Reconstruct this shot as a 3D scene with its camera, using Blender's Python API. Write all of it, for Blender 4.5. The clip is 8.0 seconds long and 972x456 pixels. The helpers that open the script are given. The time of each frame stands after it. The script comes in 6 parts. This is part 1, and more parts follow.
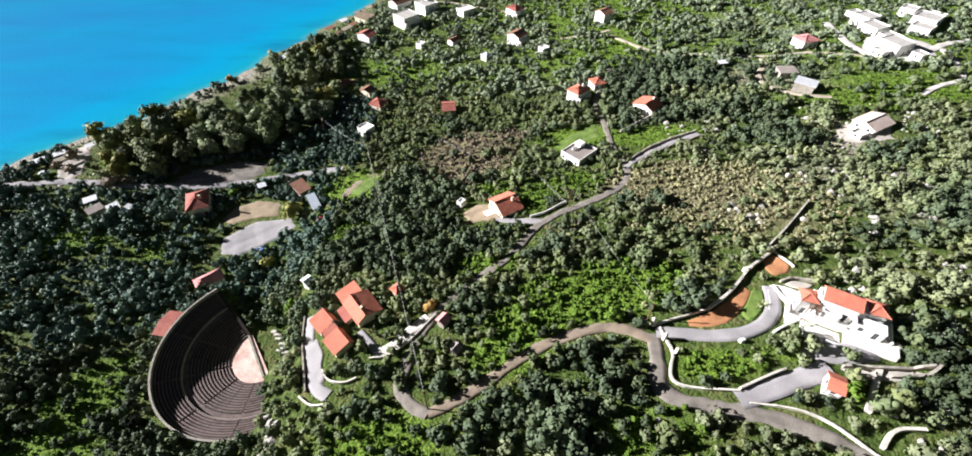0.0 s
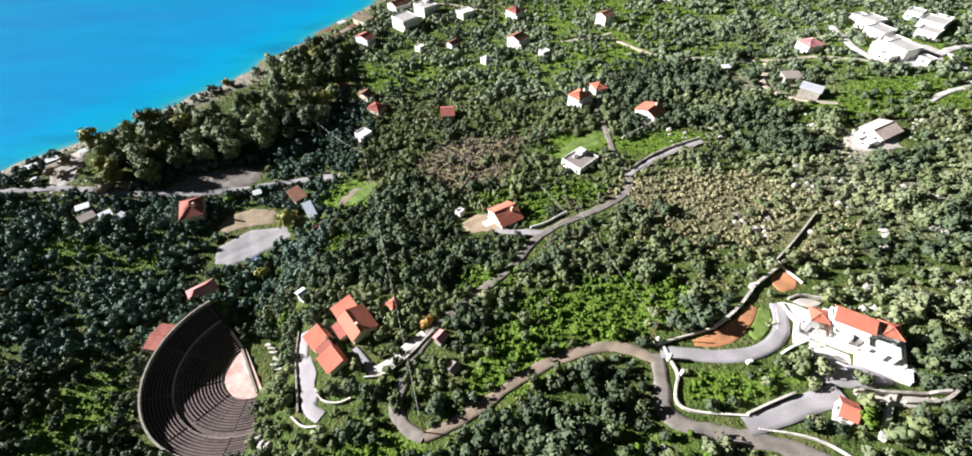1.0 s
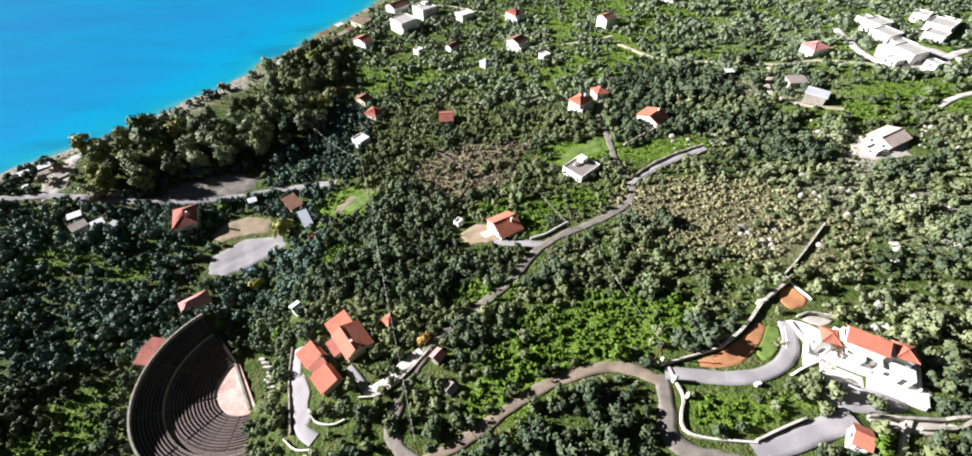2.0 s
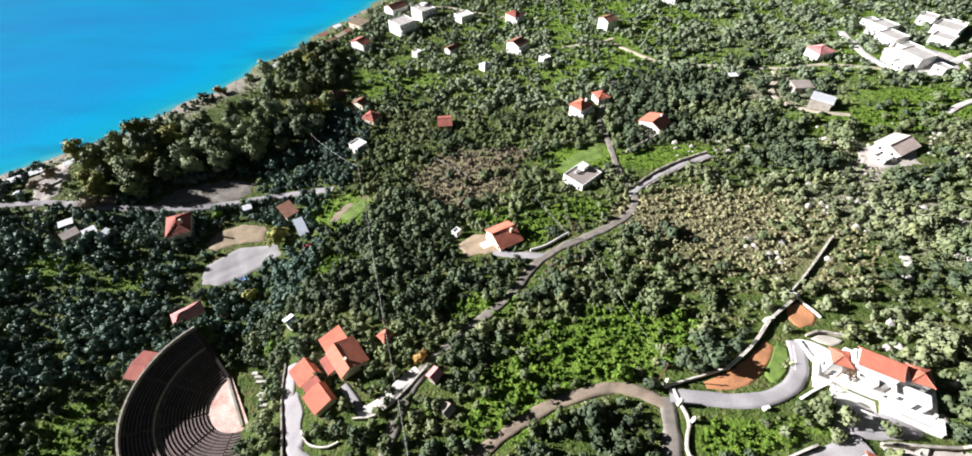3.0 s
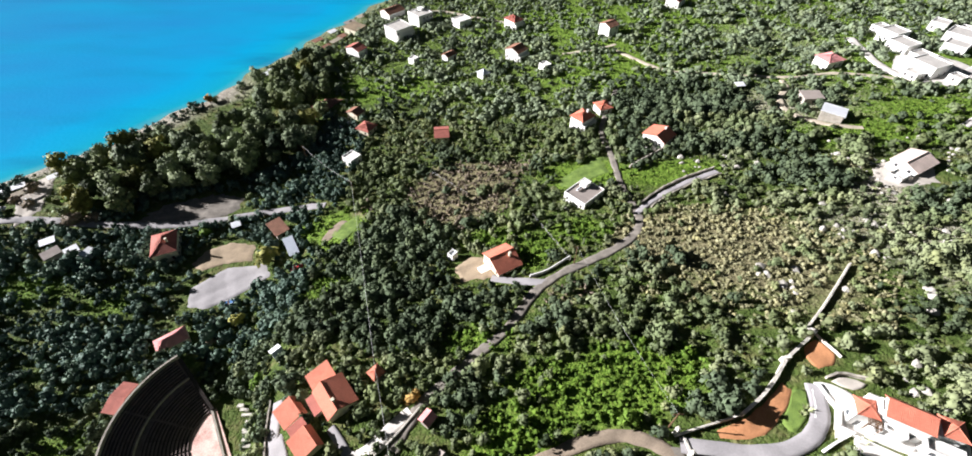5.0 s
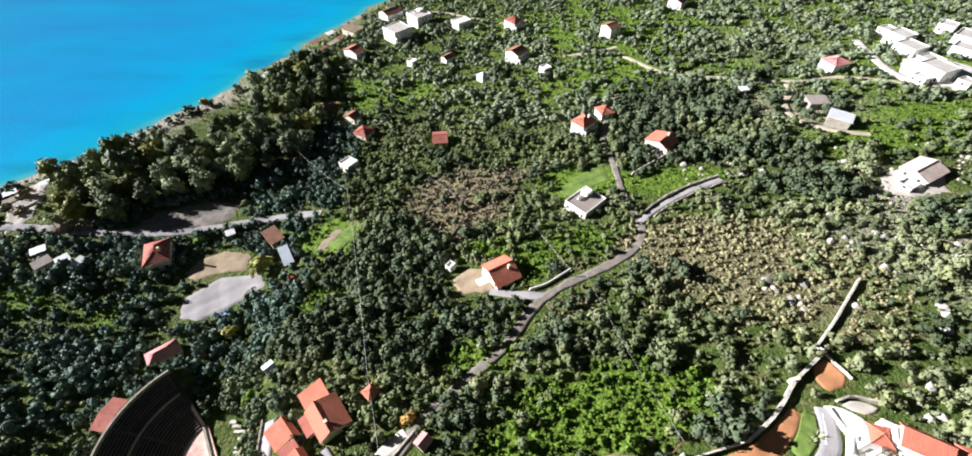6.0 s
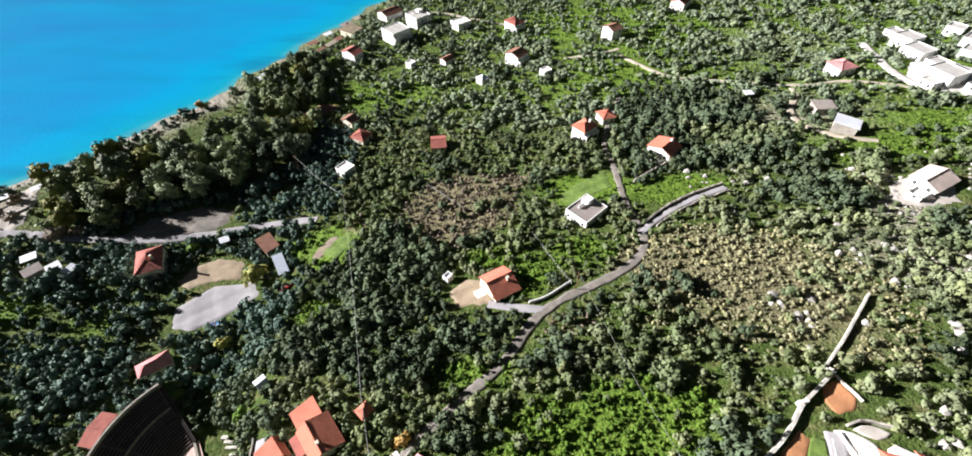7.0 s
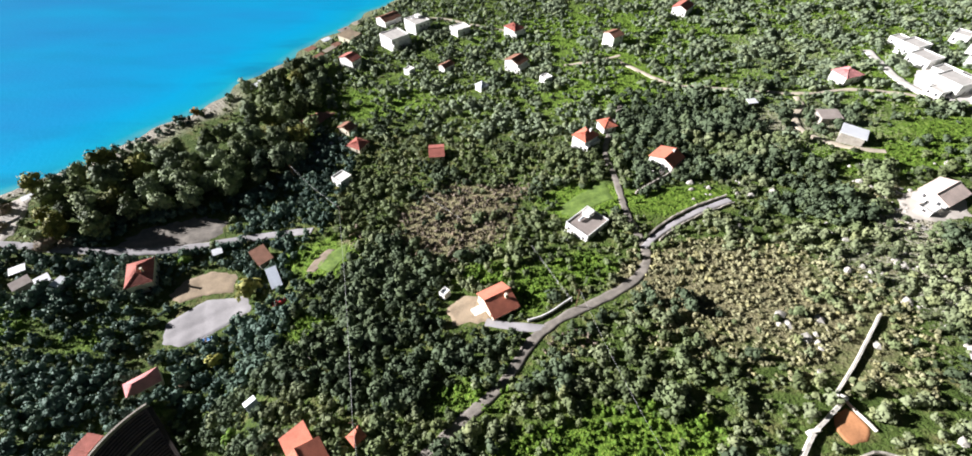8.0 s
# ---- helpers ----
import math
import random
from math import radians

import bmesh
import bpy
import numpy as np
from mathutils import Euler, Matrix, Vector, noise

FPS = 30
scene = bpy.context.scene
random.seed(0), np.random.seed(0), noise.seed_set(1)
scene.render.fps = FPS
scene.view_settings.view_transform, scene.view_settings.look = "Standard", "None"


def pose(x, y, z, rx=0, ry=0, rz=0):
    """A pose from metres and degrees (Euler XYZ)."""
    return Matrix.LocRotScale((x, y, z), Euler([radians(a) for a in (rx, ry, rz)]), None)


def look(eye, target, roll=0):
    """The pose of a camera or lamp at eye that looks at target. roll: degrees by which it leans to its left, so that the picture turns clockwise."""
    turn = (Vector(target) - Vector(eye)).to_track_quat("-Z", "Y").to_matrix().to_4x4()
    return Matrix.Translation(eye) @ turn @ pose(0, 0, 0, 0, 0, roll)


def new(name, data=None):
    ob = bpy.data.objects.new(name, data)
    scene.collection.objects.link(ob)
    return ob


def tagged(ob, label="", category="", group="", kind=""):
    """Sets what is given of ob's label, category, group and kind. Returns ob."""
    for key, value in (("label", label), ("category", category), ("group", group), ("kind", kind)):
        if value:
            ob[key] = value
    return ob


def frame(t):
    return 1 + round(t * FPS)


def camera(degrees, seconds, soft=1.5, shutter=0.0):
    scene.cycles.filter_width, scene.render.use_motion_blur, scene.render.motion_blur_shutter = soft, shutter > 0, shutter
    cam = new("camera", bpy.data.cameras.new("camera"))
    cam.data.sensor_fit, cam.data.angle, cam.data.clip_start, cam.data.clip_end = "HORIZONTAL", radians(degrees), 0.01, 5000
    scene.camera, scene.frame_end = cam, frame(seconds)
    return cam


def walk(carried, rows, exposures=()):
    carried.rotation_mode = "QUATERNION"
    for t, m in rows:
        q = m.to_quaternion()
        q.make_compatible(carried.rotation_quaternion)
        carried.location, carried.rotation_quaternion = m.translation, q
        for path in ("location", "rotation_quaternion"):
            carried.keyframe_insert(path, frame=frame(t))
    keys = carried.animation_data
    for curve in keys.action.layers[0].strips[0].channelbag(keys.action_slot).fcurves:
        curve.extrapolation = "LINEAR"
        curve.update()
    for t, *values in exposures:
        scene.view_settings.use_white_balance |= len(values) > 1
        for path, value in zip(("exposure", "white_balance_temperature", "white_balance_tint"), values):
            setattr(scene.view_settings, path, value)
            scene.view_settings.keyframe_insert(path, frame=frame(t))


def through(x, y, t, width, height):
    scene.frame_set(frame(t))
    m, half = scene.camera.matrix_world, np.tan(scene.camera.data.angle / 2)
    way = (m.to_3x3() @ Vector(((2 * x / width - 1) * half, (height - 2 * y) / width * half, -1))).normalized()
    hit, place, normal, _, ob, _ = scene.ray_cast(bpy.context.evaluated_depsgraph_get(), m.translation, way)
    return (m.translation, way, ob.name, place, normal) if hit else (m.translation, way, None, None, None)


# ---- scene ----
cam = camera(94.0, 8.0, soft=1.65)
PATH = [
    (0, (0.232, 0.334, 131.422), (0.23, 1.719, 129.98), -0.1),
    (0.5, (0.504, 2.954, 131.479), (0.501, 4.338, 130.035), -0.1),
    (1, (0.615, 5.333, 131.569), (0.612, 6.716, 130.124), -0.1),
    (1.5, (0.796, 7.823, 131.573), (0.792, 9.205, 130.127), -0.2),
    (3, (1.406, 15.296, 131.682), (1.401, 16.673, 130.231), -0.2),
    (3.5, (1.531, 17.8, 131.75), (1.525, 19.174, 130.297), -0.3),
    (4, (1.814, 20.292, 131.801), (1.807, 21.665, 130.347), -0.3),
    (4.5, (2.016, 22.752, 131.736), (2.01, 24.124, 130.281), -0.3),
    (4.7, (2.075, 23.72, 131.726), (2.07, 25.093, 130.272), -0.3),
    (6, (2.792, 30.221, 131.854), (2.784, 31.589, 130.394), -0.4),
    (6.5, (3.178, 32.643, 131.83), (3.168, 34.007, 130.368), -0.4),
    (7, (3.452, 35.007, 131.768), (3.441, 36.369, 130.303), -0.4),
    (7.5, (3.845, 37.456, 131.626), (3.833, 38.82, 130.164), -0.4),
    (8, (4.138, 40.036, 131.556), (4.125, 41.405, 130.098), -0.4),
]
walk(cam, [(t, look(eye, target, roll)) for t, eye, target, roll in PATH], exposures=((0.0, 1.47), (8.0, 1.47)))

# ---- light ----
SUN_TO = Vector((-1.0, 0.18, 0.36)).normalized()
world = bpy.data.worlds.new("sky")
scene.world = world
world.use_nodes = True
wn, wl = world.node_tree.nodes, world.node_tree.links
sky = wn.new("ShaderNodeTexSky")
sky.sky_type, sky.sun_disc = "NISHITA", False
sky.sun_elevation = math.asin(SUN_TO.z)
sky.sun_rotation = math.atan2(SUN_TO.x, SUN_TO.y)
wl.new(sky.outputs[0], wn["Background"].inputs[0])
wn["Background"].inputs[1].default_value = 0.0075
lamp = bpy.data.lights.new("sun", "SUN")
lamp.energy, lamp.angle, lamp.color = 5.0, radians(0.53), (1, 0.975, 1.0)
sun = new("sun", lamp)
sun.matrix_world = look(SUN_TO * 400, (0, 0, 0))

# ---- materials ----
def material(name, colour, rough=0.85, variation=0.25, scale=1.0, bump=0.3, colour2=None, island=0.0, gloss=0.3, metal=0.0, fine=9.0, object_random=0.0):
    """Procedural surface: two scales of noise between two tones, with fine relief. Coordinates are in world metres."""
    m = bpy.data.materials.new(name)
    m.use_nodes = True
    n, l = m.node_tree.nodes, m.node_tree.links
    b = n["Principled BSDF"]
    b.inputs["Roughness"].default_value = rough
    b.inputs["Metallic"].default_value = metal
    b.inputs["Specular IOR Level"].default_value = gloss
    geo = n.new("ShaderNodeNewGeometry")
    big, small = n.new("ShaderNodeTexNoise"), n.new("ShaderNodeTexNoise")
    big.inputs["Scale"].default_value, big.inputs["Detail"].default_value = 0.35 * scale, 4
    small.inputs["Scale"].default_value, small.inputs["Detail"].default_value = fine * 0.35 * scale, 3
    l.new(geo.outputs["Position"], big.inputs["Vector"])
    l.new(geo.outputs["Position"], small.inputs["Vector"])
    add = n.new("ShaderNodeMath")
    add.operation = "MULTIPLY_ADD"
    l.new(small.outputs["Fac"], add.inputs[0])
    add.inputs[1].default_value = 0.6
    l.new(big.outputs["Fac"], add.inputs[2])
    last = add.outputs[0]
    if island or object_random:
        more = n.new("ShaderNodeMath")
        more.operation = "MULTIPLY_ADD"
        if island:
            l.new(geo.outputs["Random Per Island"], more.inputs[0])
        else:
            info = n.new("ShaderNodeObjectInfo")
            l.new(info.outputs["Random"], more.inputs[0])
        more.inputs[1].default_value = island or object_random
        l.new(last, more.inputs[2])
        last = more.outputs[0]
    ramp = n.new("ShaderNodeValToRGB")
    c2 = colour2 or tuple(c * (1 - variation) for c in colour)
    ramp.color_ramp.elements[0].position, ramp.color_ramp.elements[1].position = 0.5, 1.1 + (island or object_random) * 0.8
    ramp.color_ramp.elements[1].position = min(1.0, ramp.color_ramp.elements[1].position)
    ramp.color_ramp.elements[0].color, ramp.color_ramp.elements[1].color = (*c2, 1), (*colour, 1)
    l.new(last, ramp.inputs["Fac"])
    l.new(ramp.outputs["Color"], b.inputs["Base Color"])
    if bump:
        bn = n.new("ShaderNodeBump")
        bn.inputs["Strength"].default_value, bn.inputs["Distance"].default_value = bump, 0.12
        l.new(small.outputs["Fac"], bn.inputs["Height"])
        l.new(bn.outputs["Normal"], b.inputs["Normal"])
    return m


def foliage(name, dark, light, shine=0.05, through=0.025):
    """Leaf clumps: tone by tree (attribute), by clump (island) and by place."""
    m = bpy.data.materials.new(name)
    m.use_nodes = True
    n, l = m.node_tree.nodes, m.node_tree.links
    b = n["Principled BSDF"]
    b.inputs["Roughness"].default_value, b.inputs["Specular IOR Level"].default_value = 0.6, shine
    geo, at, noise_big = n.new("ShaderNodeNewGeometry"), n.new("ShaderNodeAttribute"), n.new("ShaderNodeTexNoise")
    at.attribute_name = "tone"
    noise_big.inputs["Scale"].default_value = 0.05
    l.new(geo.outputs["Position"], noise_big.inputs["Vector"])
    a1, a2 = n.new("ShaderNodeMath"), n.new("ShaderNodeMath")
    a1.operation = a2.operation = "MULTIPLY_ADD"
    l.new(geo.outputs["Random Per Island"], a1.inputs[0])
    a1.inputs[1].default_value = 0.16
    l.new(at.outputs["Fac"], a2.inputs[0])
    a2.inputs[1].default_value = 0.6
    l.new(noise_big.outputs["Fac"], a1.inputs[2])
    l.new(a1.outputs[0], a2.inputs[2])
    ramp = n.new("ShaderNodeValToRGB")
    ramp.color_ramp.elements[0].position, ramp.color_ramp.elements[1].position = 0.35, 1.0
    ramp.color_ramp.elements[0].color, ramp.color_ramp.elements[1].color = (*dark, 1), (*light, 1)
    l.new(a2.outputs[0], ramp.inputs["Fac"])
    spin, part_of, share = n.new("ShaderNodeMath"), n.new("ShaderNodeMath"), n.new("ShaderNodeMapRange")
    spin.operation, part_of.operation = "MULTIPLY", "FRACT"
    spin.inputs[1].default_value = 7.31
    l.new(at.outputs["Fac"], spin.inputs[0])
    l.new(spin.outputs[0], part_of.inputs[0])
    l.new(part_of.outputs[0], share.inputs[0])
    share.inputs[1].default_value, share.inputs[4].default_value = 0.55, 0.65
    warm, hue = n.new("ShaderNodeMix"), n.new("ShaderNodeMix")
    hue.data_type = warm.data_type = "RGBA"
    hue.blend_type, hue.inputs[0].default_value = "MULTIPLY", 1.0
    l.new(ramp.outputs["Color"], hue.inputs[6])
    hue.inputs[7].default_value = (1.12, 1.05, 0.82, 1)
    l.new(share.outputs[0], warm.inputs[0])
    l.new(ramp.outputs["Color"], warm.inputs[6])
    l.new(hue.outputs[2], warm.inputs[7])
    tint = warm.outputs[2]
    l.new(tint, b.inputs["Base Color"])
    tr, mix = n.new("ShaderNodeBsdfTranslucent"), n.new("ShaderNodeMixShader")
    mix.inputs[0].default_value = through
    l.new(tint, tr.inputs["Color"])
    l.new(b.outputs[0], mix.inputs[1])
    l.new(tr.outputs[0], mix.inputs[2])
    l.new(mix.outputs[0], n["Material Output"].inputs["Surface"])
    return m


M = dict(
    asphalt=material("worn_asphalt", (0.24, 0.215, 0.185), 0.95, 0.55, 1.2, 0.5),
    lane=material("pale_gravel", (0.46, 0.40, 0.31), 0.95, 0.3, 0.9),
    roof_pale=material("pale_roof_screed", (0.58, 0.55, 0.51), 0.9, 0.3, 1.0),
    concrete=material("pale_concrete", (0.315, 0.30, 0.305), 0.9, 0.25, 0.8),
    paving=material("pale_paving", (0.80, 0.77, 0.72), 0.8, 0.15, 0.9, 0.15),
    white=material("whitewash", (0.86, 0.85, 0.82), 0.8, 0.12, 0.7, 0.1),
    cream=material("cream_render", (0.80, 0.72, 0.56), 0.85, 0.15, 0.7, 0.1),
    stone=material("rubble_stone", (0.42, 0.385, 0.33), 0.95, 0.45, 2.2, 0.9),
    wall=material("limewashed_stone", (0.72, 0.68, 0.60), 0.95, 0.4, 2.4, 0.9),
    tile=material("terracotta_tile", (0.64, 0.215, 0.14), 0.85, 0.32, 1.3, 0.6),
    tile_pale=material("pale_tile", (0.80, 0.50, 0.37), 0.85, 0.3, 1.3, 0.5),
    tile_red=material("red_tile", (0.46, 0.155, 0.12), 0.85, 0.35, 1.3, 0.6),
    tile_pink=material("pink_tile", (0.70, 0.30, 0.29), 0.85, 0.3, 1.3, 0.5),
    tile_brown=material("weathered_brown_tile", (0.30, 0.15, 0.10), 0.9, 0.35, 1.3, 0.6),
    roof_pink=material("pinkish_roof_screed", (0.74, 0.60, 0.53), 0.9, 0.3, 1.0),
    lawn=material("mown_grass", (0.16, 0.235, 0.05), 0.95, 0.45, 1.6, 0.9, colour2=(0.06, 0.105, 0.022)),
    slab=material("flat_roof_screed", (0.36, 0.31, 0.28), 0.9, 0.3, 1.0),
    metal_roof=material("white_sheet_metal", (0.75, 0.77, 0.80), 0.5, 0.15, 0.6, 0.1),
    glass=material("dark_glazing", (0.07, 0.08, 0.09), 0.2, 0.2, 1.0, 0.0, gloss=0.5),
    wood=material("brown_wood", (0.16, 0.09, 0.05), 0.7, 0.4, 3.0),
    blue=material("blue_paint", (0.10, 0.25, 0.55), 0.5, 0.2, 2.0, 0.1),
    red=material("red_paint", (0.55, 0.05, 0.06), 0.4, 0.2, 2.0, 0.1),
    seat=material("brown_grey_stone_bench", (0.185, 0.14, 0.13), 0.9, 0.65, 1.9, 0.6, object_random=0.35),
    # near-black riser tone carries the shade between the sunlit bench edges
    riser=material("shade_toned_stone_step", (0.07, 0.055, 0.05), 0.95, 0.4, 1.6, 0.6),
    floor_pink=material("pink_orchestra_paving", (0.92, 0.68, 0.60), 0.9, 0.5, 0.9, 0.3, colour2=(0.50, 0.26, 0.22)),
    earth=material("red_earth", (0.44, 0.205, 0.095), 0.95, 0.35, 0.9, 0.6),
    sand=material("pale_shingle", (0.46, 0.42, 0.37), 0.95, 0.25, 0.9, 0.4),
    dirt=material("tan_dirt", (0.36, 0.28, 0.19), 0.95, 0.45, 0.9, 0.5),
    track=material("trodden_track", (0.27, 0.215, 0.16), 0.95, 0.5, 1.1, 0.6),
    # sheet metal with the grey-blue of shade mixed into its colour
    shade_metal=material("shaded_sheet_metal", (0.40, 0.44, 0.50), 0.6, 0.25, 0.6, 0.1),
    bark=material("bark", (0.12, 0.09, 0.065), 0.95, 0.4, 4.0, 0.8),
    rock=material("limestone", (0.46, 0.435, 0.39), 0.95, 0.4, 1.2, 0.8),
    cable=material("grey_cable", (0.45, 0.45, 0.45), 0.5, 0.1, 1.0, 0.0),
    leaf_olive=foliage("olive_leaves", (0.013, 0.023, 0.011), (0.145, 0.18, 0.09)),
    leaf_dark=foliage("dark_leaves", (0.008, 0.016, 0.010), (0.10, 0.132, 0.078)),
    leaf_scrub=foliage("scrub_leaves", (0.018, 0.03, 0.015), (0.205, 0.235, 0.13)),
    leaf_bright=foliage("bright_leaves", (0.014, 0.034, 0.006), (0.108, 0.182, 0.03)),
    leaf_coast=foliage("coast_leaves", (0.016, 0.03, 0.019), (0.21, 0.255, 0.15)),
    leaf_yellow=foliage("yellow_green_leaves", (0.03, 0.042, 0.016), (0.25, 0.25, 0.08)),
    leaf_brown=foliage("brown_scrub", (0.045, 0.04, 0.03), (0.235, 0.195, 0.15)),
    leaf_straw=foliage("straw_scrub", (0.05, 0.052, 0.026), (0.31, 0.30, 0.175)),
    # blue added to these leaves for the shadowy haze over the lower slope
    leaf_wood=foliage("hazed_wood_leaves", (0.011, 0.026, 0.023), (0.11, 0.165, 0.13)),
    # olive leaves made paler and bluer to carry the distant haze
    leaf_grove=foliage("hazed_grove_leaves", (0.02, 0.034, 0.022), (0.185, 0.228, 0.145)),
    leaf_gold=foliage("golden_leaves", (0.12, 0.08, 0.03), (0.40, 0.26, 0.09)),
)


# ---- the lie of the land ----
COEF = (18.17, -15.41, 8.28, -0.39, -2.92, 27.0, -9.45, 4.4, -19.65, -1.16, 5.51, -7.88, -6.41, 8.45, 11.82, 11.79, 6.7, -0.42, 3.14)
THX, THY = -68.6, 68.6


def shore_x(y):
    return 2.2 * np.sin(np.asarray(y) * 0.13) + 1.5 * np.sin(np.asarray(y) * 0.31 + 1) + np.interp(y, [-400, 20, 120, 165, 182, 211, 246, 294, 362, 900], [-420, -325, -258, -223, -204, -176, -150, -124, -87, 210])


def step(a, b, v):
    t = np.clip((v - a) / (b - a), 0, 1)
    return t * t * (3 - 2 * t)


def land(x, y):
    """Height of the ground: a hillside that falls to the sea, with the theatre's hollow."""
    x, y = np.asarray(x, float), np.asarray(y, float)
    X, Y = np.tanh(x / 160), np.tanh((y - 130) / 160)
    S = np.tanh((x + 57 + 0.1 * (y - 50)) / 11) * np.exp(-((y - 50) / 70) ** 2)
    T = np.tanh((x - 20 - 0.2 * (y - 100)) / 40)
    terms = [X ** i * Y ** j for i in range(5) for j in range(5) if i + j <= 4] + [S, S * Y, T, T * Y]
    z = sum(c * t for c, t in zip(COEF, terms))
    z = 1.3 + 0.5 * ((z - 1.3) + np.sqrt((z - 1.3) ** 2 + 2.0))
    d = (x - shore_x(y)) * 0.8
    z = np.where(d > 0, np.minimum(z, 0.2 + 0.05 * d + 0.002 * d * d), np.maximum(0.2 + 0.12 * d, -6))
    r = np.hypot(x - THX, y - THY)
    a = np.degrees(np.arctan2(y - THY, x - THX)) % 360
    inside = (a > 128) & (a < 300)
    seat = 4.2 + np.clip((r - 9) * 0.285, 0, 5.4) - 0.7
    bank = 9.2 - np.clip(r - 28.5, 0, 9)
    bowl = np.where(inside, np.where(r < 28.6, seat, np.maximum(bank, z)), 4.2)
    k = np.where(inside, 1 - step(33, 40, r), 1 - step(11, 17, r + np.clip((x - THX) * 0.3, -4, 8)))
    ripple = sum(a * np.sin(x * fx + y * fy + p) for a, fx, fy, p in ((.09, .61, .23, 1), (.08, -.35, .72, 2), (.05, 1.13, .64, 3), (.04, .8, -1.3, 4)))
    calm = np.clip((x - shore_x(y)) / 40, 0, 1) * np.clip((r - 33) / 3, 0, 1)
    z = z * (1 - k) + bowl * k + ripple * calm
    # the level cut on which the white villa stands
    u, v = 0.866 * (x - 75) - 0.5 * (y - 53), 0.5 * (x - 75) + 0.866 * (y - 53)
    pad = step(13.5, 11, np.abs(u)) * step(8.2, 5.8, np.abs(v))
    return z * (1 - pad) + np.minimum(z, 46.8 + 0.9 * step(0, 3, u)) * pad


def height(x, y):
    return float(land(x, y))


def part(name, geo, mat, parent=None, label="", smooth=False):
    """Links verts and faces as one mesh object, under its thing."""
    verts, faces = geo
    me = bpy.data.meshes.new(name)
    me.from_pydata([tuple(v) for v in verts], [], [tuple(f) for f in faces])
    me.materials.append(mat)
    if smooth:
        me.polygons.foreach_set("use_smooth", [True] * len(me.polygons))
    me.update()
    ob = new(name, me)
    ob.parent = parent
    if label:
        ob["label"] = label
    return ob


def empty(name, m, label, category, group="", kind=""):
    ob = new(name)
    ob.matrix_world = m
    return tagged(ob, label, category, group, kind)


def merge(*geos):
    verts, faces = [], []
    for v, f in geos:
        k = len(verts)
        verts += list(v)
        faces += [tuple(i + k for i in q) for q in f]
    return verts, faces


def box(x0, x1, y0, y1, z0, z1):
    v = [(x, y, z) for z in (z0, z1) for y in (y0, y1) for x in (x0, x1)]
    return v, [(0, 2, 3, 1), (4, 5, 7, 6), (0, 1, 5, 4), (2, 6, 7, 3), (0, 4, 6, 2), (1, 3, 7, 5)]


def hull_prism(base, top):
    n = len(base)
    f = [tuple(range(n - 1, -1, -1)), tuple(range(n, 2 * n))] + [(i, (i + 1) % n, n + (i + 1) % n, n + i) for i in range(n)]
    return list(base) + list(top), f


def tube(points, radii, sides=6):
    """A tapered tube along points."""
    verts, faces = [], []
    for k, (p, r) in enumerate(zip(points, radii)):
        p = Vector(p)
        q = Vector(points[min(k + 1, len(points) - 1)]) - Vector(points[max(k - 1, 0)])
        u = q.orthogonal().normalized()
        w = q.normalized().cross(u)
        verts += [tuple(p + (u * math.cos(2 * math.pi * i / sides) + w * math.sin(2 * math.pi * i / sides)) * r) for i in range(sides)]
    for k in range(len(points) - 1):
        for i in range(sides):
            j = (i + 1) % sides
            faces.append((k * sides + i, k * sides + j, (k + 1) * sides + j, (k + 1) * sides + i))
    faces += [tuple(range(sides - 1, -1, -1)), tuple(range(len(verts) - sides, len(verts)))]
    return verts, faces


def spaced(points, gap):
    """The polyline through points, rounded and cut at even steps."""
    p = np.array(points, float)
    for _ in range(2):
        q = np.empty((2 * len(p) - 2, 2))
        q[0::2], q[1::2] = 0.75 * p[:-1] + 0.25 * p[1:], 0.25 * p[:-1] + 0.75 * p[1:]
        p = np.vstack([p[:1], q, p[-1:]])
    s = np.r_[0, np.cumsum(np.hypot(*np.diff(p, axis=0).T))]
    t = np.linspace(0, s[-1], max(2, int(s[-1] / gap) + 1))
    return np.c_[np.interp(t, s, p[:, 0]), np.interp(t, s, p[:, 1])]


# ---- where nothing grows: a map of one-metre cells ----
X0, Y0, NX, NY = -350, -20, 720, 520
taken = np.zeros((NX, NY), bool)
CX, CY = np.meshgrid(X0 + np.arange(NX) + 0.5, Y0 + np.arange(NY) + 0.5, indexing="ij")


def clear_line(p, half):
    for x, y in spaced(p, 1.0):
        i, j, k = int(x - X0), int(y - Y0), int(half + 2)
        a, b, c, d = max(i - k, 0), min(i + k + 1, NX), max(j - k, 0), min(j + k + 1, NY)
        if a < b and c < d:
            taken[a:b, c:d] |= np.hypot(CX[a:b, c:d] - x, CY[a:b, c:d] - y) < half


def inside_polygon(poly, x, y):
    r = np.zeros(np.shape(x), bool)
    for (ax, ay), (bx, by) in zip(poly, poly[1:] + poly[:1]):
        hit = ((ay > y) != (by > y)) & (x < (bx - ax) * (y - ay) / ((by - ay) or 1e-9) + ax)
        r ^= hit
    return r


